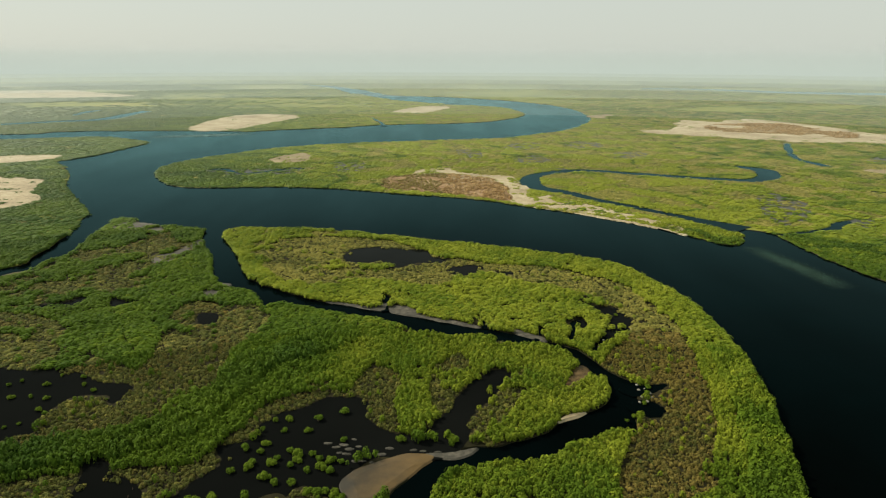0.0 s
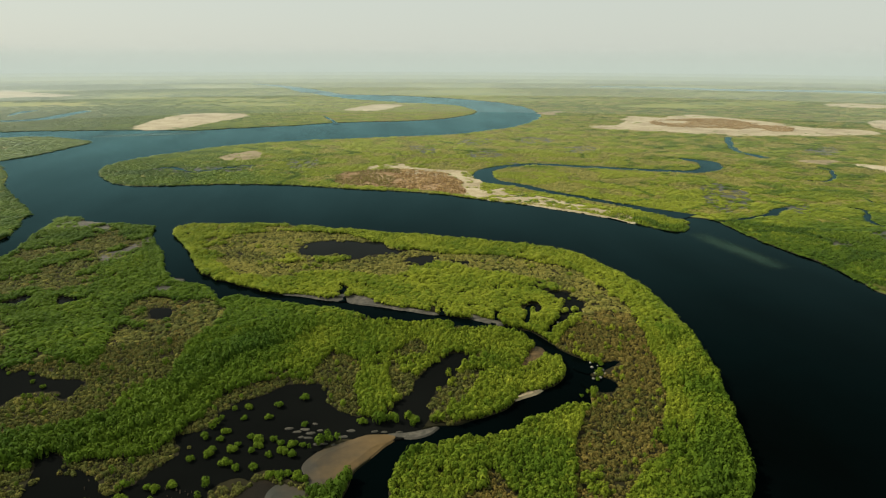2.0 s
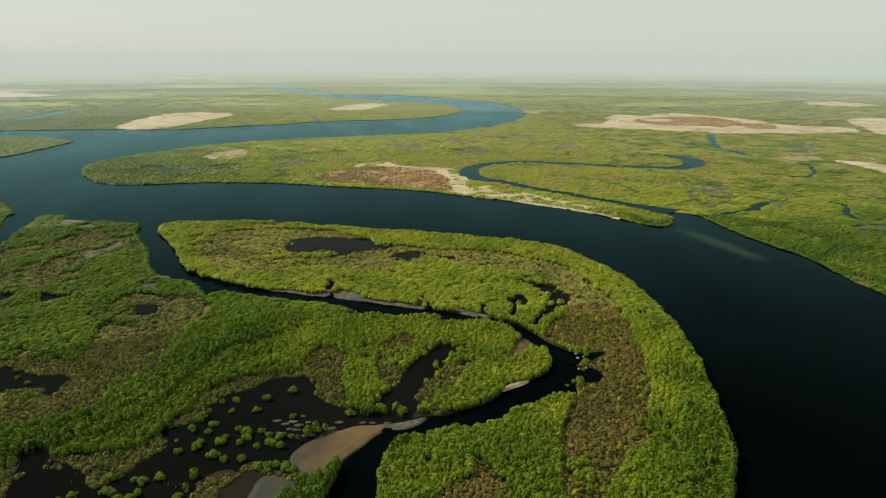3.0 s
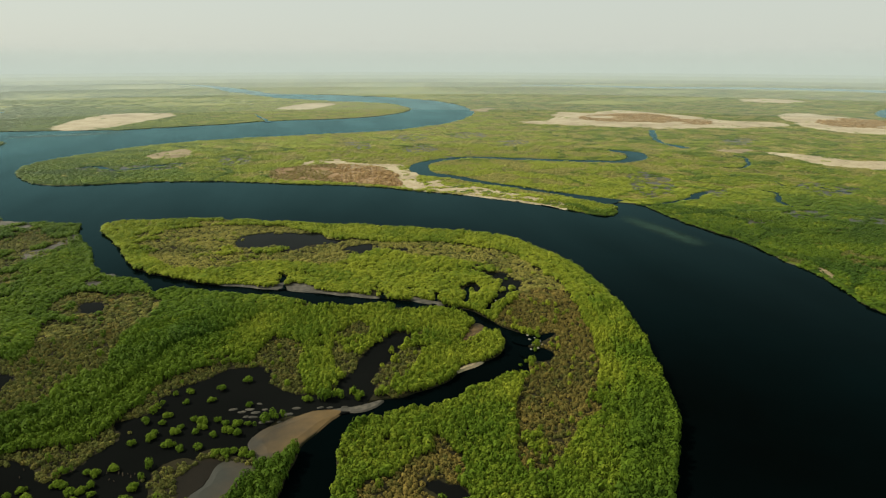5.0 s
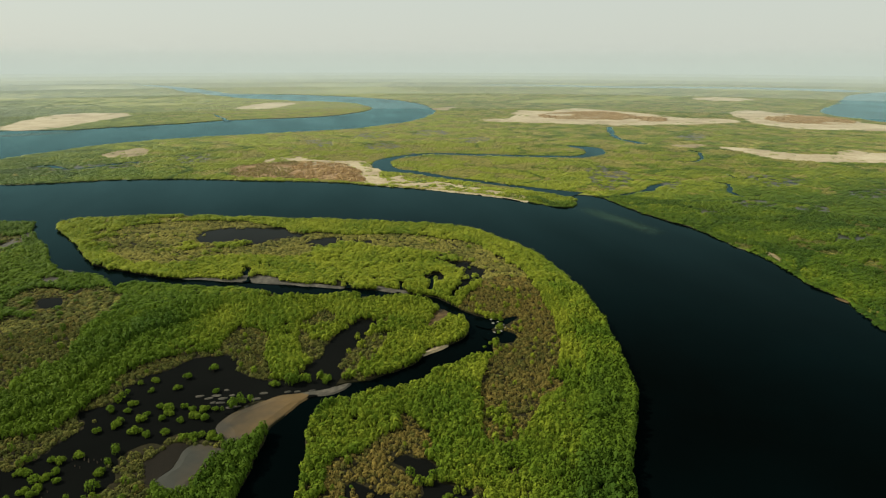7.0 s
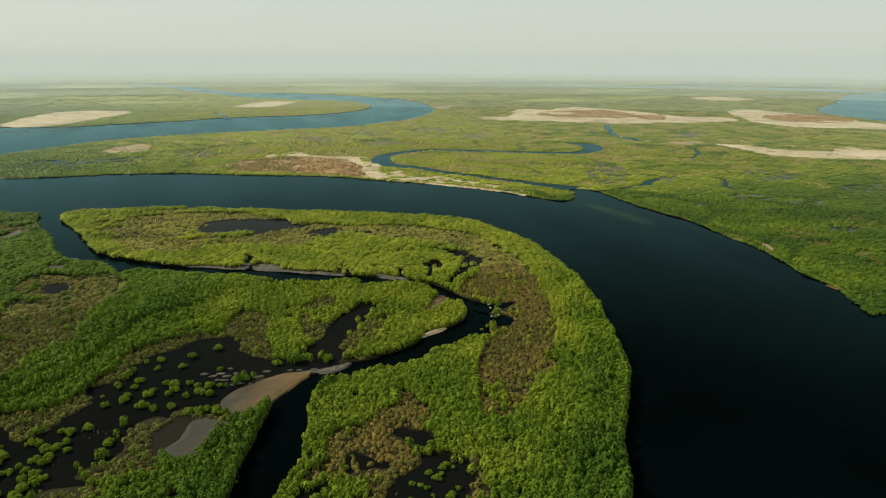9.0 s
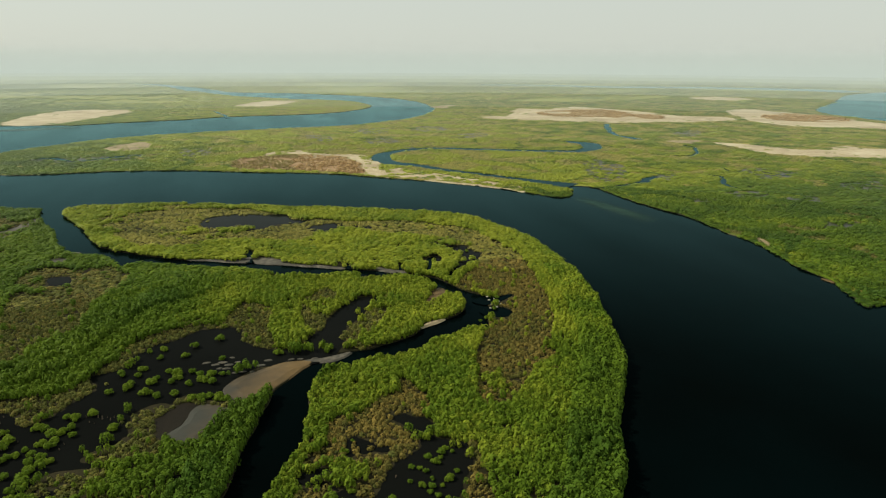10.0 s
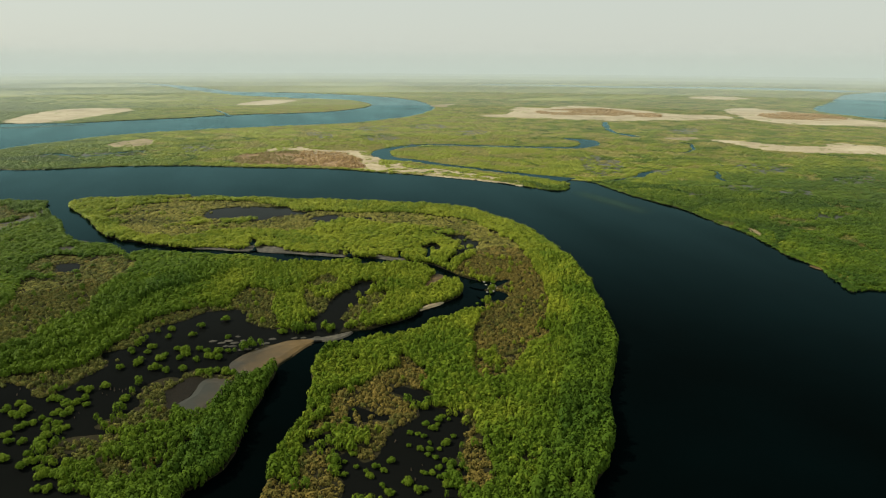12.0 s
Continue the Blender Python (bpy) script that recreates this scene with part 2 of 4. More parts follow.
WEST_EAST = [(-141, 360), (-137, 345), (-120, 313), (-112, 290), (-103, 274), (-98, 268), (-85, 261), (-77.7, 250.0), (-73.2, 244.3), (-69.4, 247.5),
    (-59.2, 244.4), (-41.7, 236.7), (-27.5, 231.6), (-13.8, 224.5), (-9.2, 219.3), (3.4, 215.3), (13.9, 215.9), (24.0, 212.0), (35.8, 208.3), (42.9,
    202.8), (46.1, 194.2), (48.2, 185.9), (52.4, 184.5), (52.2, 177.9), (50.0, 171.0), (44.6, 166.2), (39.1, 163.6), (33.5, 160.0), (27.8, 154.2),
    (21.1, 150.6), (14.7, 148.0), (8.6, 147.4), (4.1, 146.1), (-1.9, 144.8)]
WEST_SAND = [(-2.1, 142.7), (-8.1, 134.5), (-12.6, 127.8), (-15.3, 116.5), (-17.8, 106.1), (-20.0, 93.6), (-22.3, 87.0), (-24.2, 83.6), (-28.0, 80.0),
    (-29.6, 77.0)]
NORTH_LEFT = [(-594, 857), (-535, 886), (-480, 902), (-363, 906), (-274, 901), (-232, 924), (-156, 958), (-109, 992), (-57, 1011), (14, 1023), (79,
    1062), (130, 1137), (149, 1195), (145, 1273), (114, 1376), (19, 1439), (-60, 1529), (-117, 1588), (-208, 1775), (-333, 2080)]
NORTH_BEND = [(-360, 2257), (-241, 2066), (-149, 1815), (-69, 1765), (23, 1718), (120, 1628), (181, 1546), (234, 1453), (263, 1338), (265, 1188),
    (249, 1087), (214, 993), (176, 927), (136, 883), (85, 836), (48, 823), (0, 810), (-59, 791), (-113, 774), (-151, 757), (-196, 726), (-232, 677),
    (-251, 648), (-265, 612)]
NORTH_SHORE = [(-260, 570), (-238, 529), (-216, 505), (-191, 498), (-165, 501), (-129, 504), (-83, 496), (-46, 483), (-10, 471), (27, 458), (54, 439),
    (83, 419), (109, 402), (124, 389), (136, 374), (143, 363), (153, 348), (163, 341), (171, 348), (177, 364), (176, 377)]
NORTH_EAST = [(195, 369), (198, 353), (199, 329), (203, 302), (208, 280), (209, 266), (207.2, 243.8), (208.6, 228.2), (207.1, 212.5), (201.3, 192.8),
    (200.2, 178.7), (199.4, 168.7), (194.2, 152.3), (189.1, 142.2), (202.4, 141.0)]
FARWEST = [(-556, 801), (-496, 820), (-442, 828), (-385, 800), (-359, 773), (-362, 729), (-368, 672), (-383, 626), (-361, 599), (-330, 554), (-303,
    503), (-259, 442), (-240, 418), (-228, 386), (-217, 347), (-213, 315), (-217, 295)]
CREEK = [(182, 373), (165, 395), (150, 414), (133, 435), (114, 455), (95, 485), (77, 501), (73, 530), (86, 562), (128, 584), (176.1, 567),
    (216.8, 550.5), (244.9, 540.7), (263.7, 537), (286.5, 554.4), (297.8, 585.5), (290.7, 602.1), (283, 614.1)]
CREEK3 = [(198.7, 361), (214.3, 366.5), (237.7, 375.3), (249.8, 387.3), (260.6, 395.2)]
CREEK4 = [(423.1, 785.4), (384.5, 706.1), (369.1, 655.6), (370.2, 631.2), (372.2, 613.6)]
CREEK5 = [(392, 557), (387, 532), (367, 500), (350, 486), (337, 492)]
CREEK6 = [(304.1, 393.3), (307.2, 382.9), (291.9, 359.2), (290.4, 343), (303.3, 344.2)]
CREEK7 = [(-677, 982), (-618, 1029), (-567, 1069), (-566, 1156), (-568, 1244)]
CREEK8 = [(-654, 1141), (-669, 1226), (-658, 1268)]
FARRIVER = [(686, 2262.5), (898.2, 2188.8), (1074.8, 2013.6), (1291, 1944.7), (1490.1, 1831.4), (1603.7, 1690.4), (1651.4, 1569.2)]
POOL1 = [(-52.3, 315), (-47.3, 330.3), (-32.3, 333.7), (-19, 329.6), (-8.5, 326.6), (-5.3, 317.5), (2.3, 311.7), (-1.7, 307), (-12, 306.9),
    (-20.2, 299.5), (-26.6, 302.1), (-35.6, 306.6), (-46.3, 305.6)]
POOL2 = [(3.1, 296.2), (10.2, 302.5), (18.6, 300.8), (19.6, 293.8), (12.5, 287.8), (5.2, 288.6)]
POOL3 = [(25.2, 293.9), (33.7, 291.4), (28.7, 287.2)]
POOL4 = [(58.8, 255.5), (64.2, 248.7), (74, 244.4), (75.1, 233.5), (71.3, 224.3), (66.1, 220.6), (60.9, 213.2), (59.1, 218), (63.5, 225.8),
    (66.8, 235.1), (64.1, 240.9), (60.5, 247)]
POOL5 = [(23.7, 188.5), (18.2, 181), (15.2, 172.5), (9.8, 166.3), (7, 159.9), (8.1, 153.9), (5.1, 146.6), (-1.4, 143.9), (-10.4, 145.6),
    (-8.2, 150.5), (-4.3, 155.9), (-1.4, 159.9), (3, 166.8), (5.5, 175.8), (10, 184.1), (17.7, 190.5)]
POOL6 = [(-158.6, 188), (-147.7, 191.2), (-135.5, 189.7), (-124.5, 190.2), (-109.2, 182.2), (-98.4, 180.5), (-97.2, 173.1), (-99.5, 168.5),
    (-103, 173.7), (-114, 171.6), (-115.7, 160.3), (-113.6, 151.8), (-126.8, 144.4)]
MUD = [(-91.4, 138.9), (-81, 135), (-74.4, 130.7), (-69.4, 123.9), (-63.1, 127), (-60, 134.8), (-56.4, 139.6), (-60, 145.8), (-57.6, 148.2),
    (-52.4, 151.6), (-50.5, 159.3), (-45.3, 164.7), (-40.9, 168.3), (-32.8, 173.4), (-23.9, 172.9), (-21.3, 163.4), (-16.2, 155), (-4.4, 152.3),
    (1.7, 154), (3.8, 146.9), (-3.9, 142.1), (-17.4, 141.3), (-23.4, 133.8), (-23.4, 125.2), (-33.1, 131.9), (-37, 127.6), (-39.9, 128.3),
    (-45.9, 122.4), (-44.8, 113.9), (-50, 110), (-51.5, 107.5), (-47.9, 103.8), (-56.4, 103.8), (-59, 99.7), (-56.3, 96), (-53.3, 97.3), (-52.7, 88),
    (-46.2, 78.1), (-69.3, 83.4)]
POOL7 = [(15.3, 108.9), (19.4, 109.4), (23.2, 106.5), (23.3, 102.5), (23.6, 98.4), (27.8, 96.1), (29.1, 93.2), (27.8, 90.1), (30, 88.1),
    (27.9, 84.2), (24.5, 79.3), (23.9, 75.4), (25.7, 73), (22.5, 70.1), (19.5, 62.7), (1.1, 67), (1.5, 73.6), (-0, 76.4), (-1.1, 79.3), (-0.8, 83.9),
    (1.9, 85.3), (4.7, 80.6), (8.8, 82.9), (11.9, 87.9), (14.4, 91.8), (18.9, 94.3), (19.7, 99.3), (17.8, 103.8)]
POOL8 = [(-141, 250.5), (-141, 255.8), (-134.6, 252.5), (-129.5, 257.9), (-128, 251.3), (-133.9, 246.1), (-137.4, 246.1)]
POOL9 = [(-99.3, 238.5), (-90.9, 237.4), (-87.9, 230.5), (-90.4, 227.8), (-95.6, 229.9)]
POOL10 = [(-168.6, 247.1), (-157.3, 252.3), (-157.3, 261.1), (-152.5, 257.7), (-152.8, 247.2), (-164.4, 244)]
SAND1 = [(-2.1, 142.7), (-8.0, 144.1), (-15.9, 141.2), (-21.9, 136.9), (-24.8, 131.3), (-22.7, 125.9), (-20.9, 120.8), (-15.5, 125.2), (-10.4, 132.2)]
SAND2 = [(-24.6, 123.5), (-30.2, 124.8), (-32.1, 117.5), (-36.0, 111.6), (-30.3, 108.2), (-26.9, 111.3), (-24.6, 114.9), (-21.1, 119.0)]
MUDPOOL = [(-33.2, 126.1), (-38.6, 121.9), (-38.9, 115.8), (-36.0, 111.6), (-32.1, 117.5), (-30.2, 124.2)]
SAND3 = [(32.7, 159.9), (37.5, 163.8), (41.8, 164.5), (37.1, 161.7)]
SAND4 = [(46.2, 194.0), (48.9, 188.8), (40.4, 178.7), (39.1, 181.6)]
SAND5 = [(-49.8, 252.4), (-40, 248.5), (-30.4, 244.6), (-24.2, 243.2), (-24, 250.4), (-25.7, 246.2), (-30.5, 246.4), (-40.2, 250.3)]
SAND6 = [(-21.3, 241.7), (-21, 247.9), (-15.7, 247.6), (-11.3, 243), (-9, 238.9), (-0.7, 234.5), (9.7, 229.6), (14.7, 226.8), (11.9, 226.6),
    (0.4, 231.7), (-11.3, 236.9)]
SAND6B = [(16.4, 229), (22.5, 225.9), (27.3, 220.7), (34.2, 215.9), (37.6, 213.6), (37.2, 216.9), (30.5, 222.5), (23.9, 227.3)]
SAND7 = [(-200.7, 369.6), (-201.2, 384.6), (-191.3, 386.2), (-175.2, 379.3), (-166.6, 362.3), (-181.4, 368.5), (-192.6, 367.1)]
SAND8 = [(-151.1, 313.6), (-142.9, 323.7), (-140.4, 341), (-139.1, 350.3), (-133.3, 334.4), (-136.9, 323.8), (-139, 307), (-145, 304.2)]
SAND9 = [(-210, 284), (-203, 291), (-194, 298), (-200, 286)]
TANSCRUB = [(-52.1, 530.9), (-46.4, 547.1), (-35.2, 553.9), (-23.5, 560.9), (3.2, 561.8), (24.9, 550.8), (39, 541.5), (50, 506.6), (50.1, 482.5),
    (50.9, 462.6), (47, 454.1), (24.4, 465.8), (3.7, 474.9), (-17.3, 484.2), (-43, 494.5), (-50.4, 508.8)]
TANSAND = [(-28.5, 566.4), (-19.2, 588.1), (3.8, 593.9), (11.1, 578.3), (30.7, 564), (55.2, 555.5), (60.4, 547.9), (57, 526.7), (68.3, 504),
    (63.1, 473.3), (66.9, 462.7), (81.6, 471.9), (80.8, 455), (88.6, 439.6), (105.9, 440.4), (114.9, 425.2), (127.3, 410), (135.3, 396.3),
    (146.7, 382.4), (147.2, 367.9), (142.4, 360.4), (137, 371.9), (126.5, 381.2), (114.3, 393.1), (104.4, 400.9), (94.8, 410.8), (80.9, 421.8),
    (66.3, 431.2), (58.9, 437.1), (49.7, 445.6), (47.6, 452.7), (51.7, 465.9), (50.1, 486.2), (50.4, 510.5), (39.3, 545.9), (25.2, 555.2),
    (5.8, 565.8), (-14, 573.3)]
FS1 = [(-374, 935), (-379, 1097), (-344, 1176), (-270, 1167), (-251, 1101), (-273, 1022), (-289, 953), (-307, 907)]
FS2 = [(-95, 1250), (-48, 1385), (9, 1388), (-3, 1295), (-47, 1213)]
FS3 = [(283.5, 924.1), (337.8, 948.5), (381.6, 1056.2), (416, 1094.8), (441.2, 1061.1), (518.3, 1110.3), (557.9, 1072.8), (584, 996.2),
    (605.5, 892.3), (662.1, 849.3), (632.3, 802.9), (522.9, 793.4), (453.3, 796.6), (397.3, 824.6), (334.7, 864), (285.9, 902.6)]
FS3R = [(410.3, 997.6), (470.3, 1028.1), (537.1, 1031.6), (553.8, 961.4), (573.3, 897.7), (543.4, 838.1), (504.1, 855.1), (462.2, 883.2),
    (414.2, 902.1), (387.6, 928.8)]
FS4 = [(751.5, 969.3), (817.6, 1001.9), (829.3, 929.7), (839.8, 853.2), (822.4, 780.1), (822.1, 713.8), (816.5, 680.6), (779.6, 647.8),
    (716.9, 674.5), (668, 699.1), (650.2, 753), (677.3, 836)]
FS4R = [(740.5, 869.8), (820, 892.7), (839.8, 853.2), (822.4, 780.1), (764.6, 742), (712.1, 769.8), (699.6, 801.2)]
FS5 = [(439.1, 567.7), (455.6, 549.3), (473.2, 512.8), (519.5, 490.4), (551.6, 516.2), (555.5, 506), (571.6, 463.2), (529, 425.4), (490.3, 447.7),
    (457.6, 465.7), (434.8, 490.1), (433.8, 529.6)]
FS6 = [(-172, 657), (-162, 689), (-143, 677), (-137, 642), (-161, 634)]
FS7 = [(-400, 539), (-381, 540), (-347, 532), (-309, 481), (-293, 438), (-301, 420), (-316, 420)]
FS8 = [(-483, 658), (-413, 667), (-395, 633), (-453, 614)]
FS9 = [(-1393, 1816), (-1198, 2022), (-980, 1871), (-822, 1739), (-900, 1660), (-1243, 1617)]
FS10 = [(268, 1176), (310, 1202), (287, 1131), (262, 1131)]
FS11 = [(395.8, 597.2), (427.1, 596.7), (423.3, 570.7), (399.1, 570.2)]
FS12 = [(214.2, 233.7), (214.8, 223.5), (209.7, 214.1), (209.9, 218.2)]
FS13 = [(197.4, 171.1), (198.5, 166.5), (197.4, 168.2)]
WET1 = [(243, 479), (247, 440), (235, 411), (217, 384), (214, 414)]
WET2 = [(-223, 586), (-186, 587), (-130, 594), (-143, 561), (-192, 557)]
WET3 = [(16, 725), (41, 711), (42, 666), (21, 666)]
WET4 = [(253, 488), (258, 437), (232, 394), (230, 421)]
WET5 = [(238, 321), (253, 312), (235, 299)]
WET6 = [(270, 252), (289.0, 248.3), (280.6, 236.4), (262.7, 236.4)]
SCRUB1 = [(75, 264), (88, 254), (89.8, 217.5), (85.6, 186.5), (77.6, 159.3), (69.4, 138.2), (57.6, 126.8), (44.0, 128.2), (44.6, 138.1), (54.1,
    153.4), (62.5, 170.2), (64.1, 184.4), (55.6, 194.3), (60.9, 207.6), (69.1, 217.3), (72.9, 236.5)]
SCRUB2 = [(-107, 336), (-73, 354), (-27, 343), (5, 311), (49, 298), (76, 273), (57, 266), (18, 297), (-1, 273), (-38, 280), (-58, 272), (-82, 288)]
SCRUB3 = [(-197.8, 274), (-196.4, 288.4), (-195.8, 332.3), (-196.5, 368.1), (-168.9, 371.1), (-132.6, 324.6), (-135.9, 299.4), (-119.1, 274.7),
    (-129.4, 260.1), (-142.5, 256.5), (-158.4, 263.3), (-162.9, 249.7), (-180.1, 243.2), (-198.4, 252.6)]
SCRUB4 = [(-192, 237.1), (-180.4, 240.2), (-152.1, 231.1), (-137, 210.5), (-112.1, 195.4), (-100, 192.2), (-101.4, 211.2), (-106.4, 234.9),
    (-102.4, 243.9), (-84.4, 228.3), (-74.2, 235.2), (-74.5, 213.9), (-72.6, 192.4), (-73.8, 172.4), (-75.6, 165.8), (-87.7, 156.2), (-106.3, 152.7),
    (-117.2, 145.7), (-127.6, 143.7)]
SCRUB5 = [(-28.8, 172.7), (-26.7, 188.6), (-19.2, 193.5), (-14.5, 185.8), (-15.2, 171.2), (-11.5, 158.1), (-16.1, 152), (-22, 161.4)]
SCRUB6 = [(24.1, 190.8), (32, 192.4), (28.4, 181), (23.3, 171.6), (15.6, 160.1), (10.4, 153.2), (6.4, 154.1), (9.7, 165), (15.1, 171.2), (18, 179.7)]
SCRUB7 = [(0.6, 103.1), (2.5, 109.5), (9.8, 112.2), (12.7, 117.8), (18.5, 121.5), (21.3, 126.8), (25.1, 121.7), (24.1, 112.6), (20.6, 107.9),
    (17.9, 107.4), (18.5, 102.7), (20.1, 97.2), (17.8, 92), (11.7, 86.5), (8.7, 82.2), (4.6, 79.9), (4.1, 83.6), (6.9, 87.2), (6.1, 93.1),
    (1.3, 95.4), (-3.7, 94.9), (-5.4, 98.1), (-0.9, 99.6)]
SCRUB8 = [(38.2, 112.8), (45.9, 133.4), (65.1, 175.5), (73.0, 167.5), (68.9, 141.6), (57.6, 126.6), (46.9, 110.8)]
SCRUB9 = [(-118.2, 130.8), (-107.8, 131.7), (-88.9, 134.9), (-71.2, 136.3), (-62.9, 140.6), (-58.8, 145.6), (-56.7, 153.5), (-53.8, 165.3),
    (-42.3, 174.3), (-28.8, 176.8), (-27.8, 172.7), (-40.6, 166.1), (-50.2, 158.1), (-52.4, 149.2), (-55.2, 135.1), (-62, 130.7), (-72.5, 124.1),
    (-111.7, 122)]
BUSH1 = [(3, 150.2), (-43.9, 154.3), (-37.2, 154.0), (-35.5, 159.6), (-28.7, 163.5), (-43.8, 160.2), (-26.6, 149.5), (-11.0, 150.2), (3.0, 148.7), (-40.0, 145.2),
    (-37.3, 140.8), (-38.5, 138.6), (-37.4, 143.4), (-34.3, 136.9), (-33.7, 143.7), (-30.6, 137.9), (-27.9, 136.2), (-28.6, 140.3), (-26.1, 139.7),
    (-47.9, 144.7), (-47.3, 148.0), (-52.3, 145.7), (-49.3, 137.9), (-48.2, 139.8), (-52.9, 136.4), (-43.7, 139.4), (-42.6, 141.7), (-44.1, 133.4),
    (-41.2, 132.1), (-36.3, 131.3), (-48.1, 118.1), (-31.6, 141.4), (-32.0, 128.0), (-29.9, 128.5), (-27.8, 128.0), (-25.6, 127.5), (-23.8, 126.1)]
BUSH2 = [(-64.7, 122.2), (-62.7, 121.7), (-60.5, 118.2), (-58.9, 118.9), (-57.5, 120.5), (-58, 124.9), (-59.3, 125.2), (-56.6, 117.3),
    (-61.9, 114.9), (-59.6, 113.1), (-59.1, 115.6), (-62, 111.2), (-59.7, 109.5), (-58, 107.5), (-64.2, 113), (-65.4, 111.3), (-62.2, 108.4),
    (-69.1, 115.3), (-69.4, 117.9), (-73.8, 119), (-71.9, 116.7), (-67.5, 110.8), (-68.3, 109.8), (-69.5, 107.2), (-67.9, 104.1), (-61.1, 104.8),
    (-64.6, 103.8), (-59.4, 106.6), (-66.6, 97.6), (-62.1, 98), (-60.7, 95.3), (-59.1, 95.3), (-58.6, 92.1), (-56.9, 90.1), (-61.7, 93.8),
    (-53.8, 93.1), (-52.3, 91.4), (-53.7, 89.3), (-52, 86.7), (-50.7, 84), (-54.4, 85), (-43.8, 82.1), (-56.8, 85.1), (-54.3, 126.1), (-47.9, 118.3),
    (-71.6, 121.1)]
BUSH3 = [(0, 82.2), (1.5, 81), (3.3, 83.4), (-0.4, 78.8), (0.9, 77), (3.3, 78.5), (5.2, 77.3), (5.8, 75.3), (7.2, 77.8), (8.8, 76.4), (11.1, 79),
    (11.9, 71.5), (12.8, 71.7), (7.6, 71.6), (8.3, 69.4), (9.5, 69.3), (16.5, 88.3), (17.9, 87.6), (18.9, 86.2), (21.4, 88.8), (20.7, 90.6),
    (23.5, 92.4), (24.8, 93.4), (26, 91.8), (23, 90.1), (29.8, 94.8), (25, 85), (23.1, 82.8), (19.6, 83.6), (17.4, 82), (18.7, 81.1), (18.1, 79.6),
    (21.2, 81.1), (19.8, 78.2), (21.3, 77), (22.3, 74.6), (19.3, 74.6), (17.9, 73.4), (16.8, 73.6), (16, 74), (19, 71.5), (19.9, 72.2), (19.8, 69.3),
    (20.8, 68.7), (13.9, 68.9), (15.7, 68.5), (15.3, 83.8), (3, 96.9), (5.2, 100.7)]
BUSH4 = [(72.9, 216.7), (69.3, 212.8), (58.0, 207.1), (55.6, 162.4), (53.0, 160.0), (63.4, 175.4), (60.9, 170.0), (65.0, 178.9), (70.1, 238.3), (68.4,
    221.8), (27.8, 156.4), (26.6, 226.7)]
SHOAL1 = [(170.4, 339.3), (175.1, 314.5), (179.8, 293.8), (183.8, 270.9)]
SHOAL2 = [(-384, 831.7), (-339.3, 845.4), (-291.7, 859.5), (-259.8, 880.5)]
SCRUB12 = [(-45.8, 109.9), (-46.9, 119.5), (-44.3, 125.9), (-39.8, 129.9), (-33.9, 132.4), (-23.2, 131), (-22.1, 122), (-31.9, 122.4),
    (-35.9, 119.8), (-38.6, 114.2), (-37.2, 107.2), (-47.3, 106.2), (-50.8, 108.6)]
INLET1 = [(55.7, 178.7), (60.4, 181.5), (65, 180.5), (70.8, 181.8), (67.5, 177.4), (60.9, 174.5)]
INLET2 = [(56.2, 168.9), (61.4, 171.9), (65.6, 165.7), (61.3, 162.7), (56.5, 164.9)]
POOL15 = [(49.8, 230.5), (54.5, 235.3), (56.2, 230), (53.1, 225.8)]
ISLETS = [(-28.4, 147.1), (-26.5, 148.2), (-24.6, 146.2), (-22.4, 147.3), (-20.4, 140.9), (-22.4, 141), (-18, 140.4), (-15.9, 143.8), (-14.1, 146.6),
    (-7.7, 146), (-5.1, 145.4), (-1, 144.9), (-24.2, 150.6), (-26.9, 144.4), (-30.8, 148.8), (-25, 143.9)]
STONES = [(61.6, 178), (63.6, 178.9), (64.4, 176.1), (61.3, 173.8), (62.2, 171.1), (59.7, 170.5), (61.9, 181.2), (64.5, 173.6), (59.3, 214.7),
    (59.9, 210.5), (56.6, 208.9), (72.2, 224.9)]
LAKE = [(935.5, 968.5), (1141.4, 1143.7), (1464, 1422.2), (1737.4, 1557.2), (1952, 1610.4), (882, 703.2), (855.7, 744.8), (867.9, 825.6),
    (879, 882.9)]
WET7 = [(340, 405), (364, 415), (379, 389), (354, 366), (331, 373)]
WET8 = [(72, 667), (111, 677), (107, 636), (78, 621)]
CREEK9 = [(-23.3, 241.7), (-24.2, 249.1), (-24, 256), (-26, 261)]
CREEK10 = [(16.2, 225.0), (16.3, 229.9), (15.0, 234.4)]
WET9 = [(75, 765), (115, 787), (111, 734), (77, 723)]
WET10 = [(151, 794), (194, 795), (181, 735), (145, 744)]
WET11 = [(186, 697), (223, 707), (211, 666), (179, 658)]
WET12 = [(90, 589), (116, 599), (113, 572), (89, 568)]
WET13 = [(-108, 621), (-81, 629), (-75, 583), (-95, 576)]
WET14 = [(377, 342), (410, 345), (386, 321), (361, 322)]
SCRUB13 = [(48, 300), (73, 284), (87, 261), (90.3, 224.1), (80.9, 208.4), (78.5, 241.5), (64, 261), (50, 276)]
CREEK11 = [(46.9, 213.8), (49.9, 222.1), (50.6, 228.7), (53.8, 232.3)]
CREEK12 = [(62, 215.9), (58.1, 212.3), (55.2, 208), (52.6, 203.8)]
CREEK13 = [(-89, 974.3), (-98.9, 1026.3), (-112.2, 1072.6), (-124, 1122.5)]
CREEK14 = [(-237, 1887), (-326, 2157), (-429, 2366), (-541, 2508)]
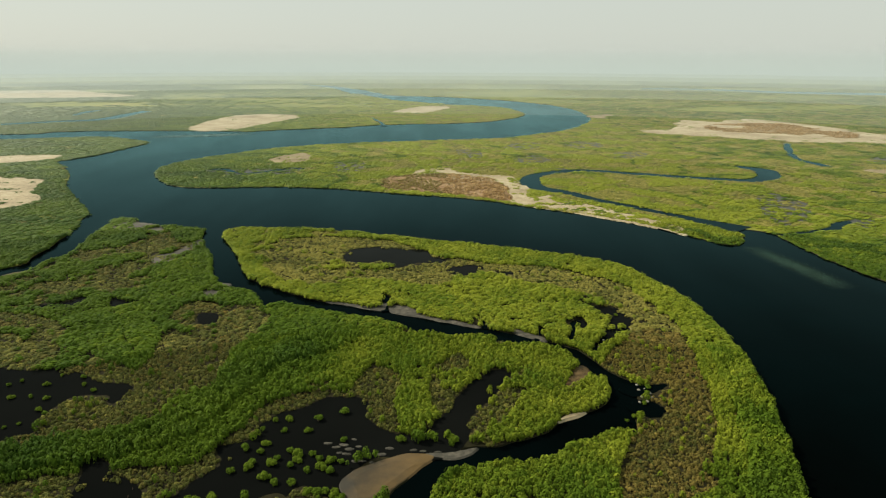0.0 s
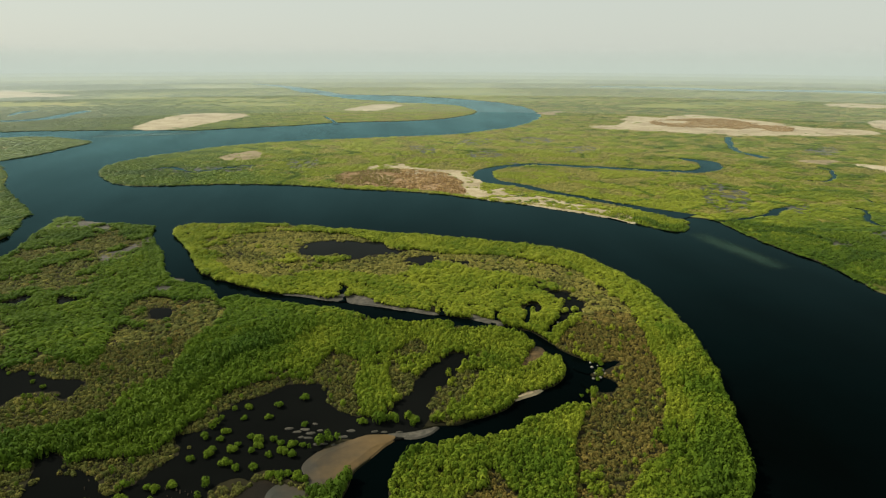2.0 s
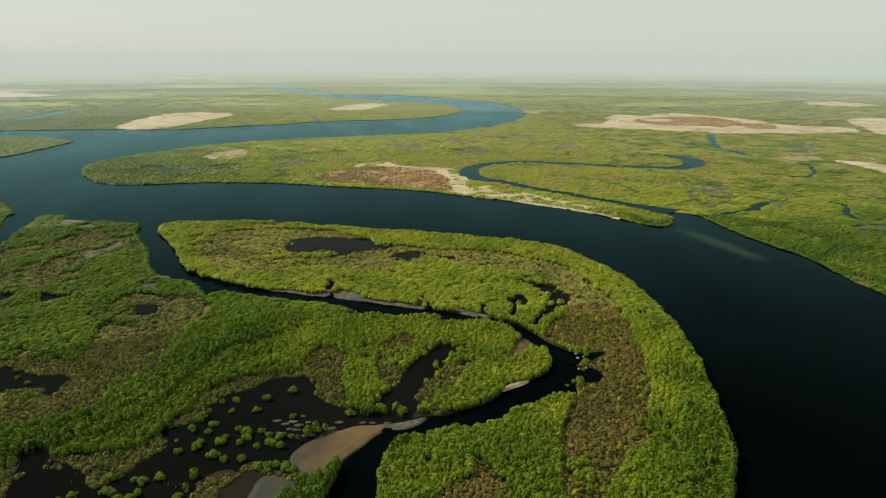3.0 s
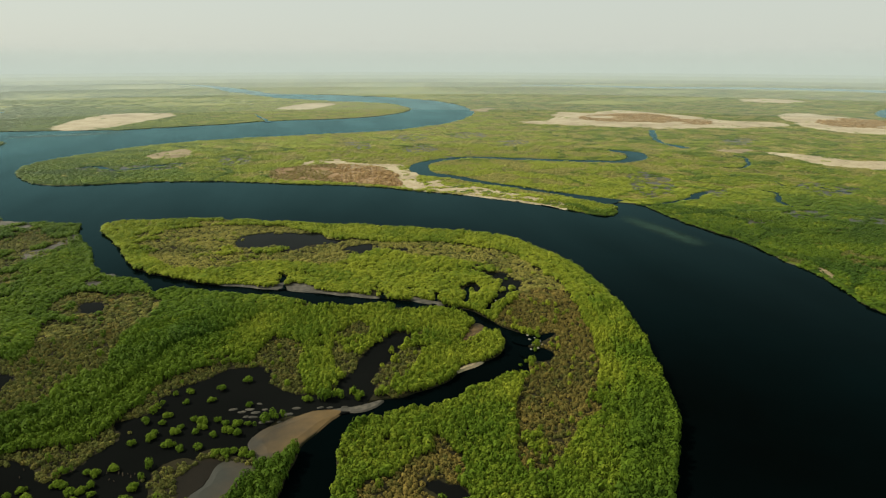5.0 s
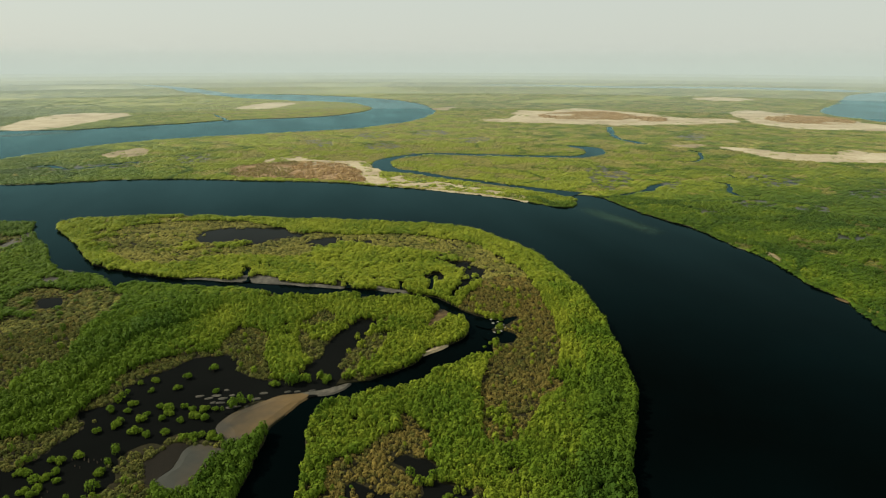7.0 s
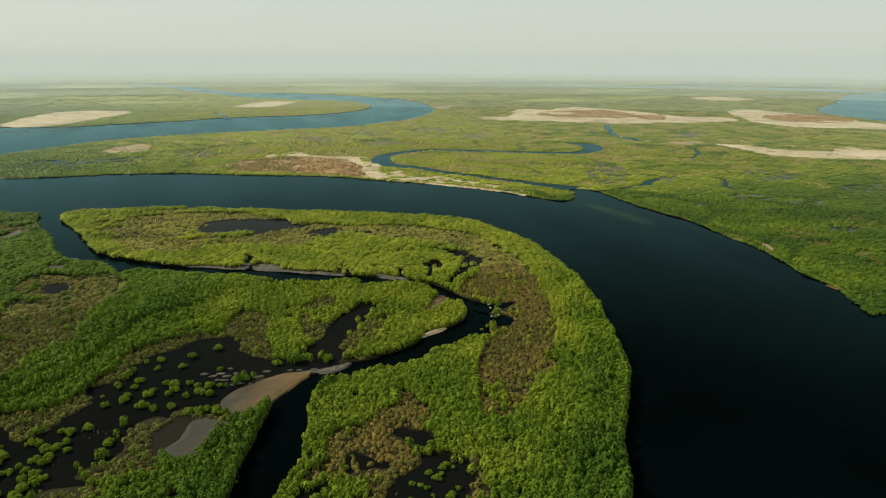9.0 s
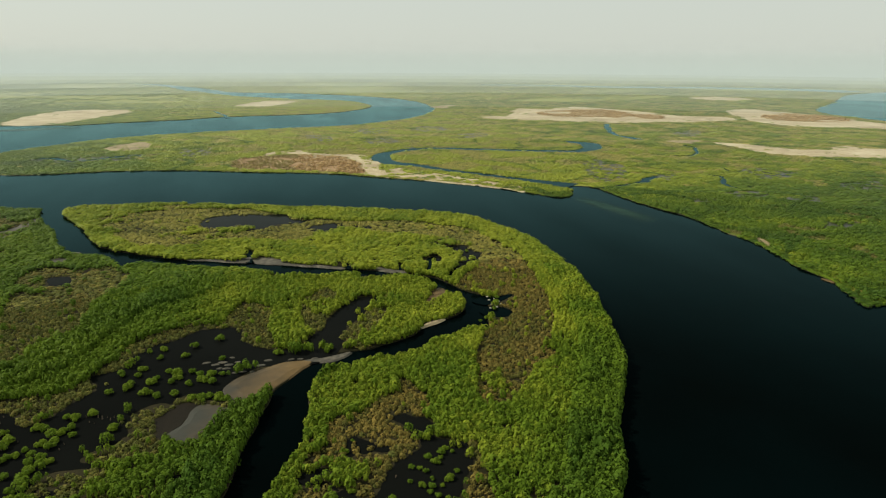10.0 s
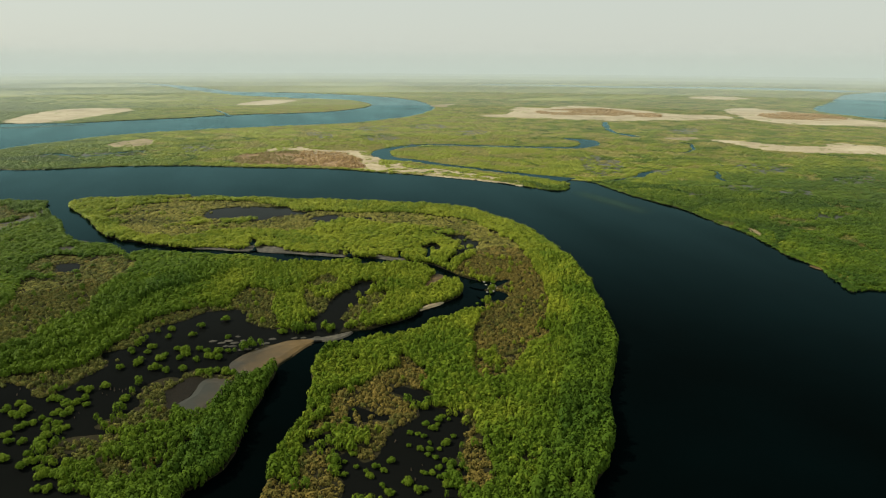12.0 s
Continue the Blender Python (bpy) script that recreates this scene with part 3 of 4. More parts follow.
CREEK15 = [(-215.6, 580.6), (-204.4, 584.7), (-181.9, 564), (-165.3, 569.9), (-146.7, 585.8), (-129.8, 589.2)]
POOL16 = [(3.7, 98.1), (5.8, 102.2), (8.3, 100.6), (10.3, 97.6), (12.5, 97.3), (11.5, 95.3), (7.1, 96.3), (4.1, 95.6)]
SCRUB14 = [(24.3, 78.5), (26.8, 84.8), (29.6, 90), (29, 94.4), (31.8, 93.3), (29.9, 85.2), (32.5, 80.2), (29.9, 73.6), (25.9, 68.6), (23.4, 69.2)]
SCRUB15 = [(-7, 86.2), (-4, 88), (-0.7, 84.8), (-1.5, 81), (-0.2, 76.5), (1.1, 72.6), (0.2, 66.6), (-17, 70.6), (-14.4, 78), (-11.9, 78.7),
    (-7.8, 76.8), (-6.1, 79.7)]
SCRUB17 = [(-58.7, 98.8), (-56.1, 102.9), (-47.2, 103.1), (-49.1, 98.1), (-50.4, 93.9), (-57.4, 96.3)]
RIDGE = [(-112.6, 138.9), (-101.1, 143.8), (-87.6, 146.4), (-75.3, 153.1), (-71.3, 163.4), (-67.4, 176.6), (-63.5, 193.7), (-52.1, 202.4),
    (-38.2, 214.1)]
POOL17 = [(-32.3, 97.1), (-29.9, 97.2), (-29, 93.1), (-31.4, 94.5)]
POOL18 = [(-36, 86.6), (-35.1, 89.5), (-32.5, 89.9), (-33.1, 86.7)]
WET15 = [(454, 676), (494, 683), (467, 637), (429, 631)]
WET16 = [(276, 333), (302, 331), (288, 313), (266, 314)]
WET17 = [(265, 406), (282, 409), (270, 383), (253, 382)]
WET18 = [(300, 308), (318, 310), (307, 292), (290, 292)]
SAND10 = [(-3.9, 144.3), (1.1, 144.4), (5.3, 145.5), (9.1, 146.3), (5.8, 143.3), (1, 142.4)]
FS14 = [(929.5, 1354.6), (1027.2, 1393.7), (1064, 1311.9), (997.9, 1250.6), (925.8, 1283.2)]
POOL19 = [(-5.7, 91.8), (-0.2, 91.9), (-2, 88.3), (0.1, 85.3), (-2.4, 85.9), (-7, 88.6)]
SCRUB18 = [(-66.5, 93.2), (-63.6, 95), (-59.8, 88.9), (-59, 83.3), (-63.6, 83)]
SCRUB19 = [(-94.3, 189.1), (-107.1, 231.1), (-108.2, 247.9), (-100.8, 251.1), (-90.9, 246.5), (-80.6, 248.3), (-73.8, 241.8), (-68.1, 229.7),
    (-71.7, 209.7), (-74.9, 192.6), (-81.1, 178.6)]
SAND11 = [(-105.9, 263.1), (-103.7, 272.7), (-97.9, 274.3), (-98.5, 259.7), (-102, 255.3)]
CREEK16 = [(34.3, 212.7), (38.1, 224.4), (42.9, 230.2)]
SCRUB21 = [(-1.5, 194), (4.6, 202.6), (8.4, 193.7), (9.1, 182.3), (5.3, 172.9), (2.8, 164.5), (-1.8, 165.6), (-2.6, 179.1)]
SCRUB20 = [(6.6, 314.3), (29.9, 300.9), (54.3, 299.8), (63.8, 285.6), (76.5, 264.3), (86.1, 255.3), (86, 229.4), (80.8, 196.5), (70.3, 191.4),
    (72.9, 223), (74.3, 246), (59.2, 264.6), (44, 274.9), (28, 284.5), (11.5, 294.4)]
STUMPS = [(-52.7, 124.5), (-51.6, 123.6), (-50.6, 124), (-49.6, 122.6), (-49, 123.6), (-54.1, 122.5), (-52.9, 121.7), (-55.4, 125.1), (19.9, 97.3),
    (19.4, 95.6), (12.5, 86), (14.1, 75.5), (14.3, 72.3), (16.6, 76.6), (-14, 76.1), (-67.3, 117.4), (-57.4, 112.1), (-57, 114.1), (-74.5, 129.5),
    (-74.2, 126.6)]
CREEK17 = [(336.2, 423.6), (333.5, 404.9), (353.2, 400.6), (355.3, 384.7), (361.7, 375.9)]
CREEK18 = [(371.5, 357.3), (375.2, 343.1), (385.9, 340.8), (391.1, 333.3)]

# ---- helpers of the plan ----
import mathutils.geometry

rng = np.random.default_rng(7)


def smooth_line(pts, steps=6, closed=True):
    """A rounded line through the corners of the plan."""
    p = np.array(pts, float)
    k = len(p)
    out = []
    for i in range(k if closed else k - 1):
        if closed:
            a, b, c, d = p[i - 1], p[i], p[(i + 1) % k], p[(i + 2) % k]
        else:
            a, b, c, d = p[max(i - 1, 0)], p[i], p[i + 1], p[min(i + 2, k - 1)]
        for s in np.arange(steps) / steps:
            out.append(0.5 * (2 * b + (c - a) * s + (2 * a - 5 * b + 4 * c - d) * s * s + (3 * b - a - 3 * c + d) * s ** 3))
    if not closed:
        out.append(p[-1])
    return np.array(out)


def ragged(line, amount, scale):
    """Small bays and points along a bank."""
    out = line.copy()
    for i, (x, y) in enumerate(line):
        v = noise.noise_vector(Vector((x * scale, y * scale, 0.0)))
        out[i] += amount * np.array((v[0], v[1]))
    return out


def inside(xy, poly):
    """Which points lie within the outline."""
    x, y = xy[:, 0], xy[:, 1]
    hit = np.zeros(len(xy), bool)
    lo, hi = poly.min(0), poly.max(0)
    near = np.where((x > lo[0]) & (x < hi[0]) & (y > lo[1]) & (y < hi[1]))[0]
    xs, ys = x[near], y[near]
    h = np.zeros(len(near), bool)
    for (ax, ay), (bx, by) in zip(poly, np.roll(poly, -1, 0)):
        if ay != by:
            h ^= ((ay > ys) != (by > ys)) & (xs < (bx - ax) * (ys - ay) / (by - ay) + ax)
    hit[near] = h
    return hit


def near_line(xy, line, width):
    """Which points lie closer than a width, or one for each corner, to an open line."""
    hit = np.zeros(len(xy), bool)
    for a, b, w in zip(line[:-1], line[1:], np.broadcast_to(width, len(line))):
        d = b - a
        s = np.clip(((xy - a) @ d) / (d @ d + 1e-9), 0, 1)
        hit |= np.hypot(*(xy - a - s[:, None] * d).T) < w
    return hit


def mesh_object(name, bm, material, parent=None):
    me = bpy.data.meshes.new(name)
    bm.to_mesh(me)
    bm.free()
    me.materials.append(material)
    ob = new(name, me)
    ob.parent = parent
    return ob


def slab(name, line, top, bottom, spread, material, dome=0.0, bank=None):
    """A low piece of ground: a flat or slightly domed top and sloping banks."""
    bm = bmesh.new()
    mid = line.mean(0)
    rim = [bm.verts.new((x, y, top)) for x, y in line]
    area = 0.5 * sum(a[0] * b[1] - a[1] * b[0] for a, b in zip(line, np.roll(line, -1, 0)))
    side = np.sign(area)
    t = np.roll(line, -1, 0) - np.roll(line, 1, 0)
    out = np.stack([t[:, 1], -t[:, 0]], 1) * side / (np.hypot(*t.T)[:, None] + 1e-9)
    foot = [bm.verts.new((x, y, bottom)) for x, y in line + out * spread]
    if dome:
        ring = [bm.verts.new((x, y, top + dome)) for x, y in line - (line - mid) * 0.35]
        for i in range(len(line)):
            j = (i + 1) % len(line)
            bm.faces.new((rim[i], rim[j], ring[j], ring[i]))
        edge = ring
    else:
        edge = rim
    flat, _, tris, _, _, _ = mathutils.geometry.delaunay_2d_cdt([Vector(v.co.xy) for v in edge], [], [list(range(len(edge)))], 1, 1e-4)
    cap = [edge[i] if i < len(edge) else bm.verts.new((*flat[i], edge[0].co.z)) for i in range(len(flat))] if len(flat) >= len(edge) else None
    if cap is None:
        raise ValueError(name)
    for t in tris:
        bm.faces.new([cap[i] for i in t])
    for i in range(len(line)):
        j = (i + 1) % len(line)
        bm.faces.new((foot[i], foot[j], rim[j], rim[i])).material_index = 1 if bank else 0
    bm.normal_update()
    bmesh.ops.reverse_faces(bm, faces=[f for f in bm.faces if f.normal.z < 0])
    ob = mesh_object(name, bm, material)
    if bank:
        ob.data.materials.append(bank)
    return ob


def ribbon(name, pts, widths, z, material):
    """A winding creek: a strip of water whose width swells and narrows."""
    line = ragged(smooth_line(pts, 8, False), min(0.8, 0.15 * widths[0]), 0.05)
    w = np.interp(np.linspace(0, 1, len(line)), np.linspace(0, 1, len(widths)), widths) / 2
    t = np.gradient(line, axis=0)
    nrm = np.stack([-t[:, 1], t[:, 0]], 1) / (np.hypot(*t.T)[:, None] + 1e-9)
    bm = bmesh.new()
    a = [bm.verts.new((x, y, z)) for x, y in line + nrm * w[:, None]]
    b = [bm.verts.new((x, y, z)) for x, y in line - nrm * w[:, None]]
    for i in range(len(line) - 1):
        bm.faces.new((b[i], b[i + 1], a[i + 1], a[i]))
    return mesh_object(name, bm, material), line, w


# ---- ground and water ----
FAR = 4700.0


def disc(name, z, material, rings=(150, 400, 1000, 2200, FAR)):
    bm = bmesh.new()
    c = bm.verts.new((0, 0, z))
    last = None
    for r in rings:
        ring = [bm.verts.new((r * math.cos(a), r * math.sin(a), z)) for a in np.linspace(0, math.tau, 97)[:-1]]
        for i in range(96):
            j = (i + 1) % 96
            bm.faces.new((c, ring[i], ring[j]) if last is None else (last[i], ring[i], ring[j], last[j]))
        last = ring
    return mesh_object(name, bm, material)


tagged(disc("ground", -2.5, M_MUD), "dark muddy bed of the estuary, reaching the horizon", "ground", kind="structure")
tagged(disc("water", 0.0, M_WATER), "calm dark blue-green water of the tidal river", "water", kind="structure")

# haze along the horizon as glowing ring walls, denser the farther they stand
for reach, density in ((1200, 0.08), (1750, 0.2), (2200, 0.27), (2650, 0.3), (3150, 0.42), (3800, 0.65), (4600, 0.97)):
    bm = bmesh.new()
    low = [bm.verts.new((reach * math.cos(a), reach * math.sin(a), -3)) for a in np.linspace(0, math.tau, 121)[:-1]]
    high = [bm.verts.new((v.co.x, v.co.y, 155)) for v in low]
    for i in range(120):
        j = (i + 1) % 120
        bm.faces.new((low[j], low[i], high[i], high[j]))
    tagged(mesh_object("backdrop", bm, haze_bank("far_haze_glow", 0.0, 150.0, (0.55, 0.62, 0.54), density)), "glowing ring wall painting pale haze along the far horizon", "haze", kind="structure")

arc = [(FAR * math.cos(a), FAR * math.sin(a)) for a in np.radians(np.arange(2, 170, 6))]
LAND = {
    "island": ragged(smooth_line(ISLAND_OUTER + [(43, 40), (20, 22), (-12, 26), (-20, 48)] + ISLAND_SOUTH + ISLAND_INNER), 1.0, 0.15),
    "west": ragged(smooth_line(WEST_NORTH + WEST_EAST + WEST_SAND + [(-33, 55), (-45, 0), (-80, -200), (-900, -900), (-2500, -300), (-1200, 60), (-500, 190), (-280, 250)]), 1.0, 0.15),
    "farwest": ragged(smooth_line([(-4000, 1150), (-1400, 900), (-800, 790)] + FARWEST + [(-300, 255), (-520, 205), (-1200, 90), (-4300, -300)]), 1.5, 0.1),
}
coast = ragged(smooth_line([(-4600, 1350), (-2000, 1000), (-1000, 870)] + NORTH_LEFT + NORTH_BEND + NORTH_SHORE + NORTH_EAST + [(260, 110), (500, 90), (1500, -100), (4600, -300)], closed=False), 1.5, 0.1)
LAND["north"] = np.concatenate([coast, np.array(arc)])
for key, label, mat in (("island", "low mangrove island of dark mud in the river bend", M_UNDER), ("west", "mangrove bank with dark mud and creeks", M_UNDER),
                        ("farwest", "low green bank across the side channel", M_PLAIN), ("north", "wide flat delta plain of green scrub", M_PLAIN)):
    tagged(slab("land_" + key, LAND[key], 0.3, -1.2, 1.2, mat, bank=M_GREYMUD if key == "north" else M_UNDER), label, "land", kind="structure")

# pools and mudflats lie a hand's breadth above the flat land around them
POOLS, OPEN = [], []
for pts, label, mat in ((POOL1, "still dark tidal pool on the island", M_POOL), (POOL2, "small dark tidal pool among scrub", M_POOL), (POOL3, "small dark tidal pool among scrub", M_POOL),
                        (POOL4, "dark tidal pool beside dry brown scrub", M_POOL), (POOL5, "long dark tidal pool ending at the creek", M_POOL),
                        (POOL6, "shallow dark pool in the western mangroves", M_POOL), (MUD, "dark wet mudflat dotted with mangrove bushes", M_POOL),
                        (POOL7, "dark pool dotted with small mangrove bushes", M_POOL), (POOL8, "dark puddle in the mangroves", M_POOL),
                        (POOL9, "dark puddle in the mangroves", M_POOL), (INLET1, "narrow dark inlet of the creek", M_WATER), (INLET2, "narrow dark inlet of the creek", M_WATER), (LAKE, "distant lake under haze", M_WATER), (POOL15, "small dark pool beside scrub", M_POOL), (POOL16, "small dark puddle in dry scrub", M_POOL), (POOL19, "small dark puddle beside the creek", M_POOL), (POOL17, "dark puddle between tall mangroves", M_POOL), (POOL18, "dark puddle between tall mangroves", M_POOL), (POOL10, "dark puddle in the mangroves", M_POOL), (MUDPOOL, "shallow brown pool beside a sandbank", M_MUD)):
    line = ragged(ragged(smooth_line(pts, 10), 1.6, 0.12), 0.8, 0.5)
    POOLS.append(line)
    tagged(slab("pool", line, 0.33 + 0.003 * len(POOLS), 0.2, 0.2, mat), label, "pool", kind="structure")

CREEKS = []
for pts, widths, label in ((CREEK, (24, 12, 9, 9, 10, 12, 16, 18, 13, 12, 12, 13, 13, 15, 20, 22, 15, 8), "winding creek through the green plain"),
                           (CREEK4, (10, 9, 9, 11, 13), "narrow creek bend in the plain"),
                           (CREEK3, (3, 4, 7, 8, 4), "short side creek of the river"), (CREEK5, (4, 5, 5, 4, 3), "short dark creek in the plain"), (CREEK6, (2.5, 5, 5, 3, 2), "short dark creek in the plain"),
                           (CREEK7, (26, 30, 34, 30, 20), "distant creek in the plain"), (CREEK8, (10, 22, 12), "distant creek in the plain"),
                           (CREEK9, (3.5, 2.5, 3.0, 1.5), "tiny inlet cutting a mud bank"), (CREEK10, (2.0, 1.5, 1.0), "tiny inlet cutting a mud bank"), (CREEK11, (2.2, 2.0, 2.4, 3.0), "tiny creek winding between mangrove clumps"),
                           (CREEK12, (4.0, 3.0, 2.6, 3.0), "tiny creek winding between mangrove clumps"), (CREEK17, (2, 3.5, 2, 3, 1.5), "thin dark creek lost in the green plain"), (CREEK18, (1.5, 2, 1.5, 2.5), "thin dark creek lost in the green plain"), (CREEK16, (2.0, 2.0, 1.2), "tiny creek winding between mangrove clumps"), (CREEK13, (9, 7, 6, 4), "small distant side creek"), (CREEK14, (70, 60, 45, 15), "far upper reach of the river"),
                           (CREEK15, (3, 8, 4, 5, 8, 4), "narrow grey creek on the peninsula"),
                           (FARRIVER, (60, 80, 110, 120, 130, 150, 200), "distant river arm under haze")):
    ob, line, w = ribbon("creek", pts, widths, 0.405 + 0.002 * len(CREEKS), M_WATER)
    CREEKS.append((line, w))
    tagged(ob, label, "creek", kind="structure")

# half-drowned mud where the bushes stand apart
THIN = []
for pts, mat in ((WET1, M_WETFLAT), (WET2, M_WETFLAT), (WET3, M_WETFLAT), (WET4, M_WETFLAT), (WET5, M_WETFLAT), (WET6, M_WETFLAT), (WET7, M_WETFLAT), (WET8, M_WETFLAT), (WET9, M_WETFLAT),
                 (WET10, M_WETFLAT), (WET11, M_WETFLAT), (WET12, M_WETFLAT), (WET13, M_WETFLAT), (WET14, M_WETFLAT), (WET15, M_WETFLAT), (WET16, M_WETFLAT), (WET17, M_WETFLAT), (WET18, M_WETFLAT)):
    line = ragged(smooth_line(pts, 8), 1.5 if pts[0][1] < 200 else 5.0, 0.12 if pts[0][1] < 200 else 0.05)
    THIN.append(line)
    tagged(slab("mudflat", line, 0.305 + 0.0015 * len(THIN), 0.2, 0.2, mat), "dark wet mud under scattered mangrove bushes", "mudflat", kind="structure")

SANDS = []
for pts, label, mat, hump in ((SAND1, "brown sandbank tapering into the creek", M_BANK_ONE, 0.35), (SAND2, "grey-brown sandbank beside a shallow pool", M_BANK_TWO, 0.3),
                              (SAND10, "narrow silt bar between pool and creek", M_SILT, 0.1), (FS14, "distant pale salt flat", M_SAND, 0.3), (SAND3, "narrow pale sand beach", M_SAND, 0.2), (SAND4, "small brown sand beach", M_WETSAND, 0.2), (SAND5, "thin strip of pale silt by the creek", M_SILT, 0.1), (SAND6, "thin strip of pale silt by the creek", M_SILT, 0.1),
                              (SAND6B, "thin strip of pale silt by the creek", M_SILT, 0.1),
                              (SAND9, "thin beach at the side channel", M_WETSAND, 0.1),
                              (TANSAND, "pale sand flat edging a dry red scrub", M_SAND, 0.15), (FS1, "pale bare salt flat", M_SAND, 0.3), (FS2, "pale bare salt flat", M_SAND, 0.3), (FS3, "long pale salt flat", M_SAND, 0.3),
                              (FS4, "long pale salt flat", M_SAND, 0.3), (FS5, "narrow pale salt flat", M_SAND, 0.2), (FS6, "round bare tan sand patch", M_TAN, 0.2), (FS7, "bare sandy clearing", M_SAND, 0.3),
                              (FS8, "bare sandy strip", M_SAND, 0.2), (FS9, "distant pale salt flat", M_SAND, 0.3), (FS10, "small bare sand patch", M_TAN, 0.2), (FS11, "small bare sand patch", M_TAN, 0.2),
                              (FS12, "small beach on the river bank", M_TAN, 0.1), (FS13, "small beach on the river bank", M_WETSAND, 0.1),
                              (SAND7, "bare grey silt at the tip of the bank", M_SILT, 0.1), (SAND8, "bare grey silt beside the creek mouth", M_SILT, 0.1), (SAND11, "bare grey silt beside the creek", M_SILT, 0.1)):
    near_one = pts[0][1] < 420 or pts is TANSAND
    line = smooth_line(pts, 10)
    line = ragged(ragged(line, 0.8, 0.15), 2.0 if pts is TANSAND else 1.2 if pts[0][1] > 255 else 0.3, 0.4) if near_one else ragged(ragged(ragged(line, 11.0, 0.025), 6.0, 0.08), 2.5, 0.2)
    SANDS.append(line)
    tagged(slab("sand_flat", line, 0.45 + 0.002 * len(SANDS), 0.1, 0.5, mat, hump), label, "sand flat", kind="structure")
for x, y in ISLETS:
    a = np.linspace(0, math.tau, 13)[:-1]
    w = rng.uniform(0.22, 0.55)
    line = ragged(np.stack([x + w * 2.4 * np.cos(a), y + w * np.sin(a)], 1), 0.5, 0.5)
    tagged(slab("mud_islet", line, 0.47, 0.2, 0.3, M_SILT, 0.1), "small bare grey mud islet in the shallows", "mud islet", "mud islets")
for pts, half, mat in ((SHOAL1, 9.0, M_SHOAL), (SHOAL2, 20.0, M_SANDBAR)):
    bm = bmesh.new()
    line = smooth_line(pts, 8, False)
    fade = bm.verts.layers.float.new("fade")
    t = np.gradient(line, axis=0)
    nrm = np.stack([-t[:, 1], t[:, 0]], 1) / np.hypot(*t.T)[:, None]
    rows = []
    for i, (p, q) in enumerate(zip(line, nrm)):
        s = math.sin(math.pi * i / (len(line) - 1)) ** 0.7
        row = []
        for j in range(-3, 4):
            v = bm.verts.new((*(p + q * half * j / 3), 0.02))
            v[fade] = s * (0.5 + 0.5 * math.cos(math.pi * j / 3))
            row.append(v)
        rows.append(row)
    for ra, rb in zip(rows[:-1], rows[1:]):
        for j in range(6):
            bm.faces.new((ra[j], rb[j], rb[j + 1], ra[j + 1]))
    tagged(mesh_object("shoal", bm, mat), "pale green sandbar under shallow water", "shoal", kind="structure")
RED = ragged(smooth_line(TANSCRUB, 8), 3.0, 0.08)
tagged(slab("dry_flat", RED, 0.6, 0.2, 1.0, M_DRYFLAT), "rust-red dry scrubland by the river", "dry ground", kind="structure")


# ---- foliage ----
def clump(tufts, size, seed, low=0.0, lift=0.2):
    """A crown of leaf tufts over a rough dome one metre in radius: three corners to a tuft."""
    r = np.random.default_rng(seed)
    v, normals = [], []
    for i in range(tufts):
        z = low + (1 - low) * (i + r.random()) / tufts
        a = 2.399963 * i + r.normal() * 0.3
        d = np.array((math.sqrt(max(0, 1 - z * z)) * math.cos(a), math.sqrt(max(0, 1 - z * z)) * math.sin(a), z))
        nrm = d + r.normal(size=3) * 0.34 / (1 + 2.0 * lift) + (0, 0, lift)
        nrm /= np.linalg.norm(nrm)
        u = np.cross(nrm, r.normal(size=3))
        u /= np.linalg.norm(u)
        w = np.cross(nrm, u)
        c = d * r.uniform(0.78, 1.06)
        soft = d * (1.0, 1.0, 0.9) + 0.35 * nrm + (0, 0, 0.5 * lift)
        normals += [soft / np.linalg.norm(soft)] * 3
        s = size * r.uniform(0.7, 1.3)
        v += [c + u * s, c - u * s * 0.55 + w * s * 0.8, c - u * s * 0.45 - w * s * 0.85]
    return np.array(v), np.array(normals)


def soften(me, normals):
    """Leaf tufts shade with the round of their crown."""
    me.attributes.new("custom_normal", "FLOAT_VECTOR", "POINT").data.foreach_set("vector", normals.astype(np.float32).ravel())


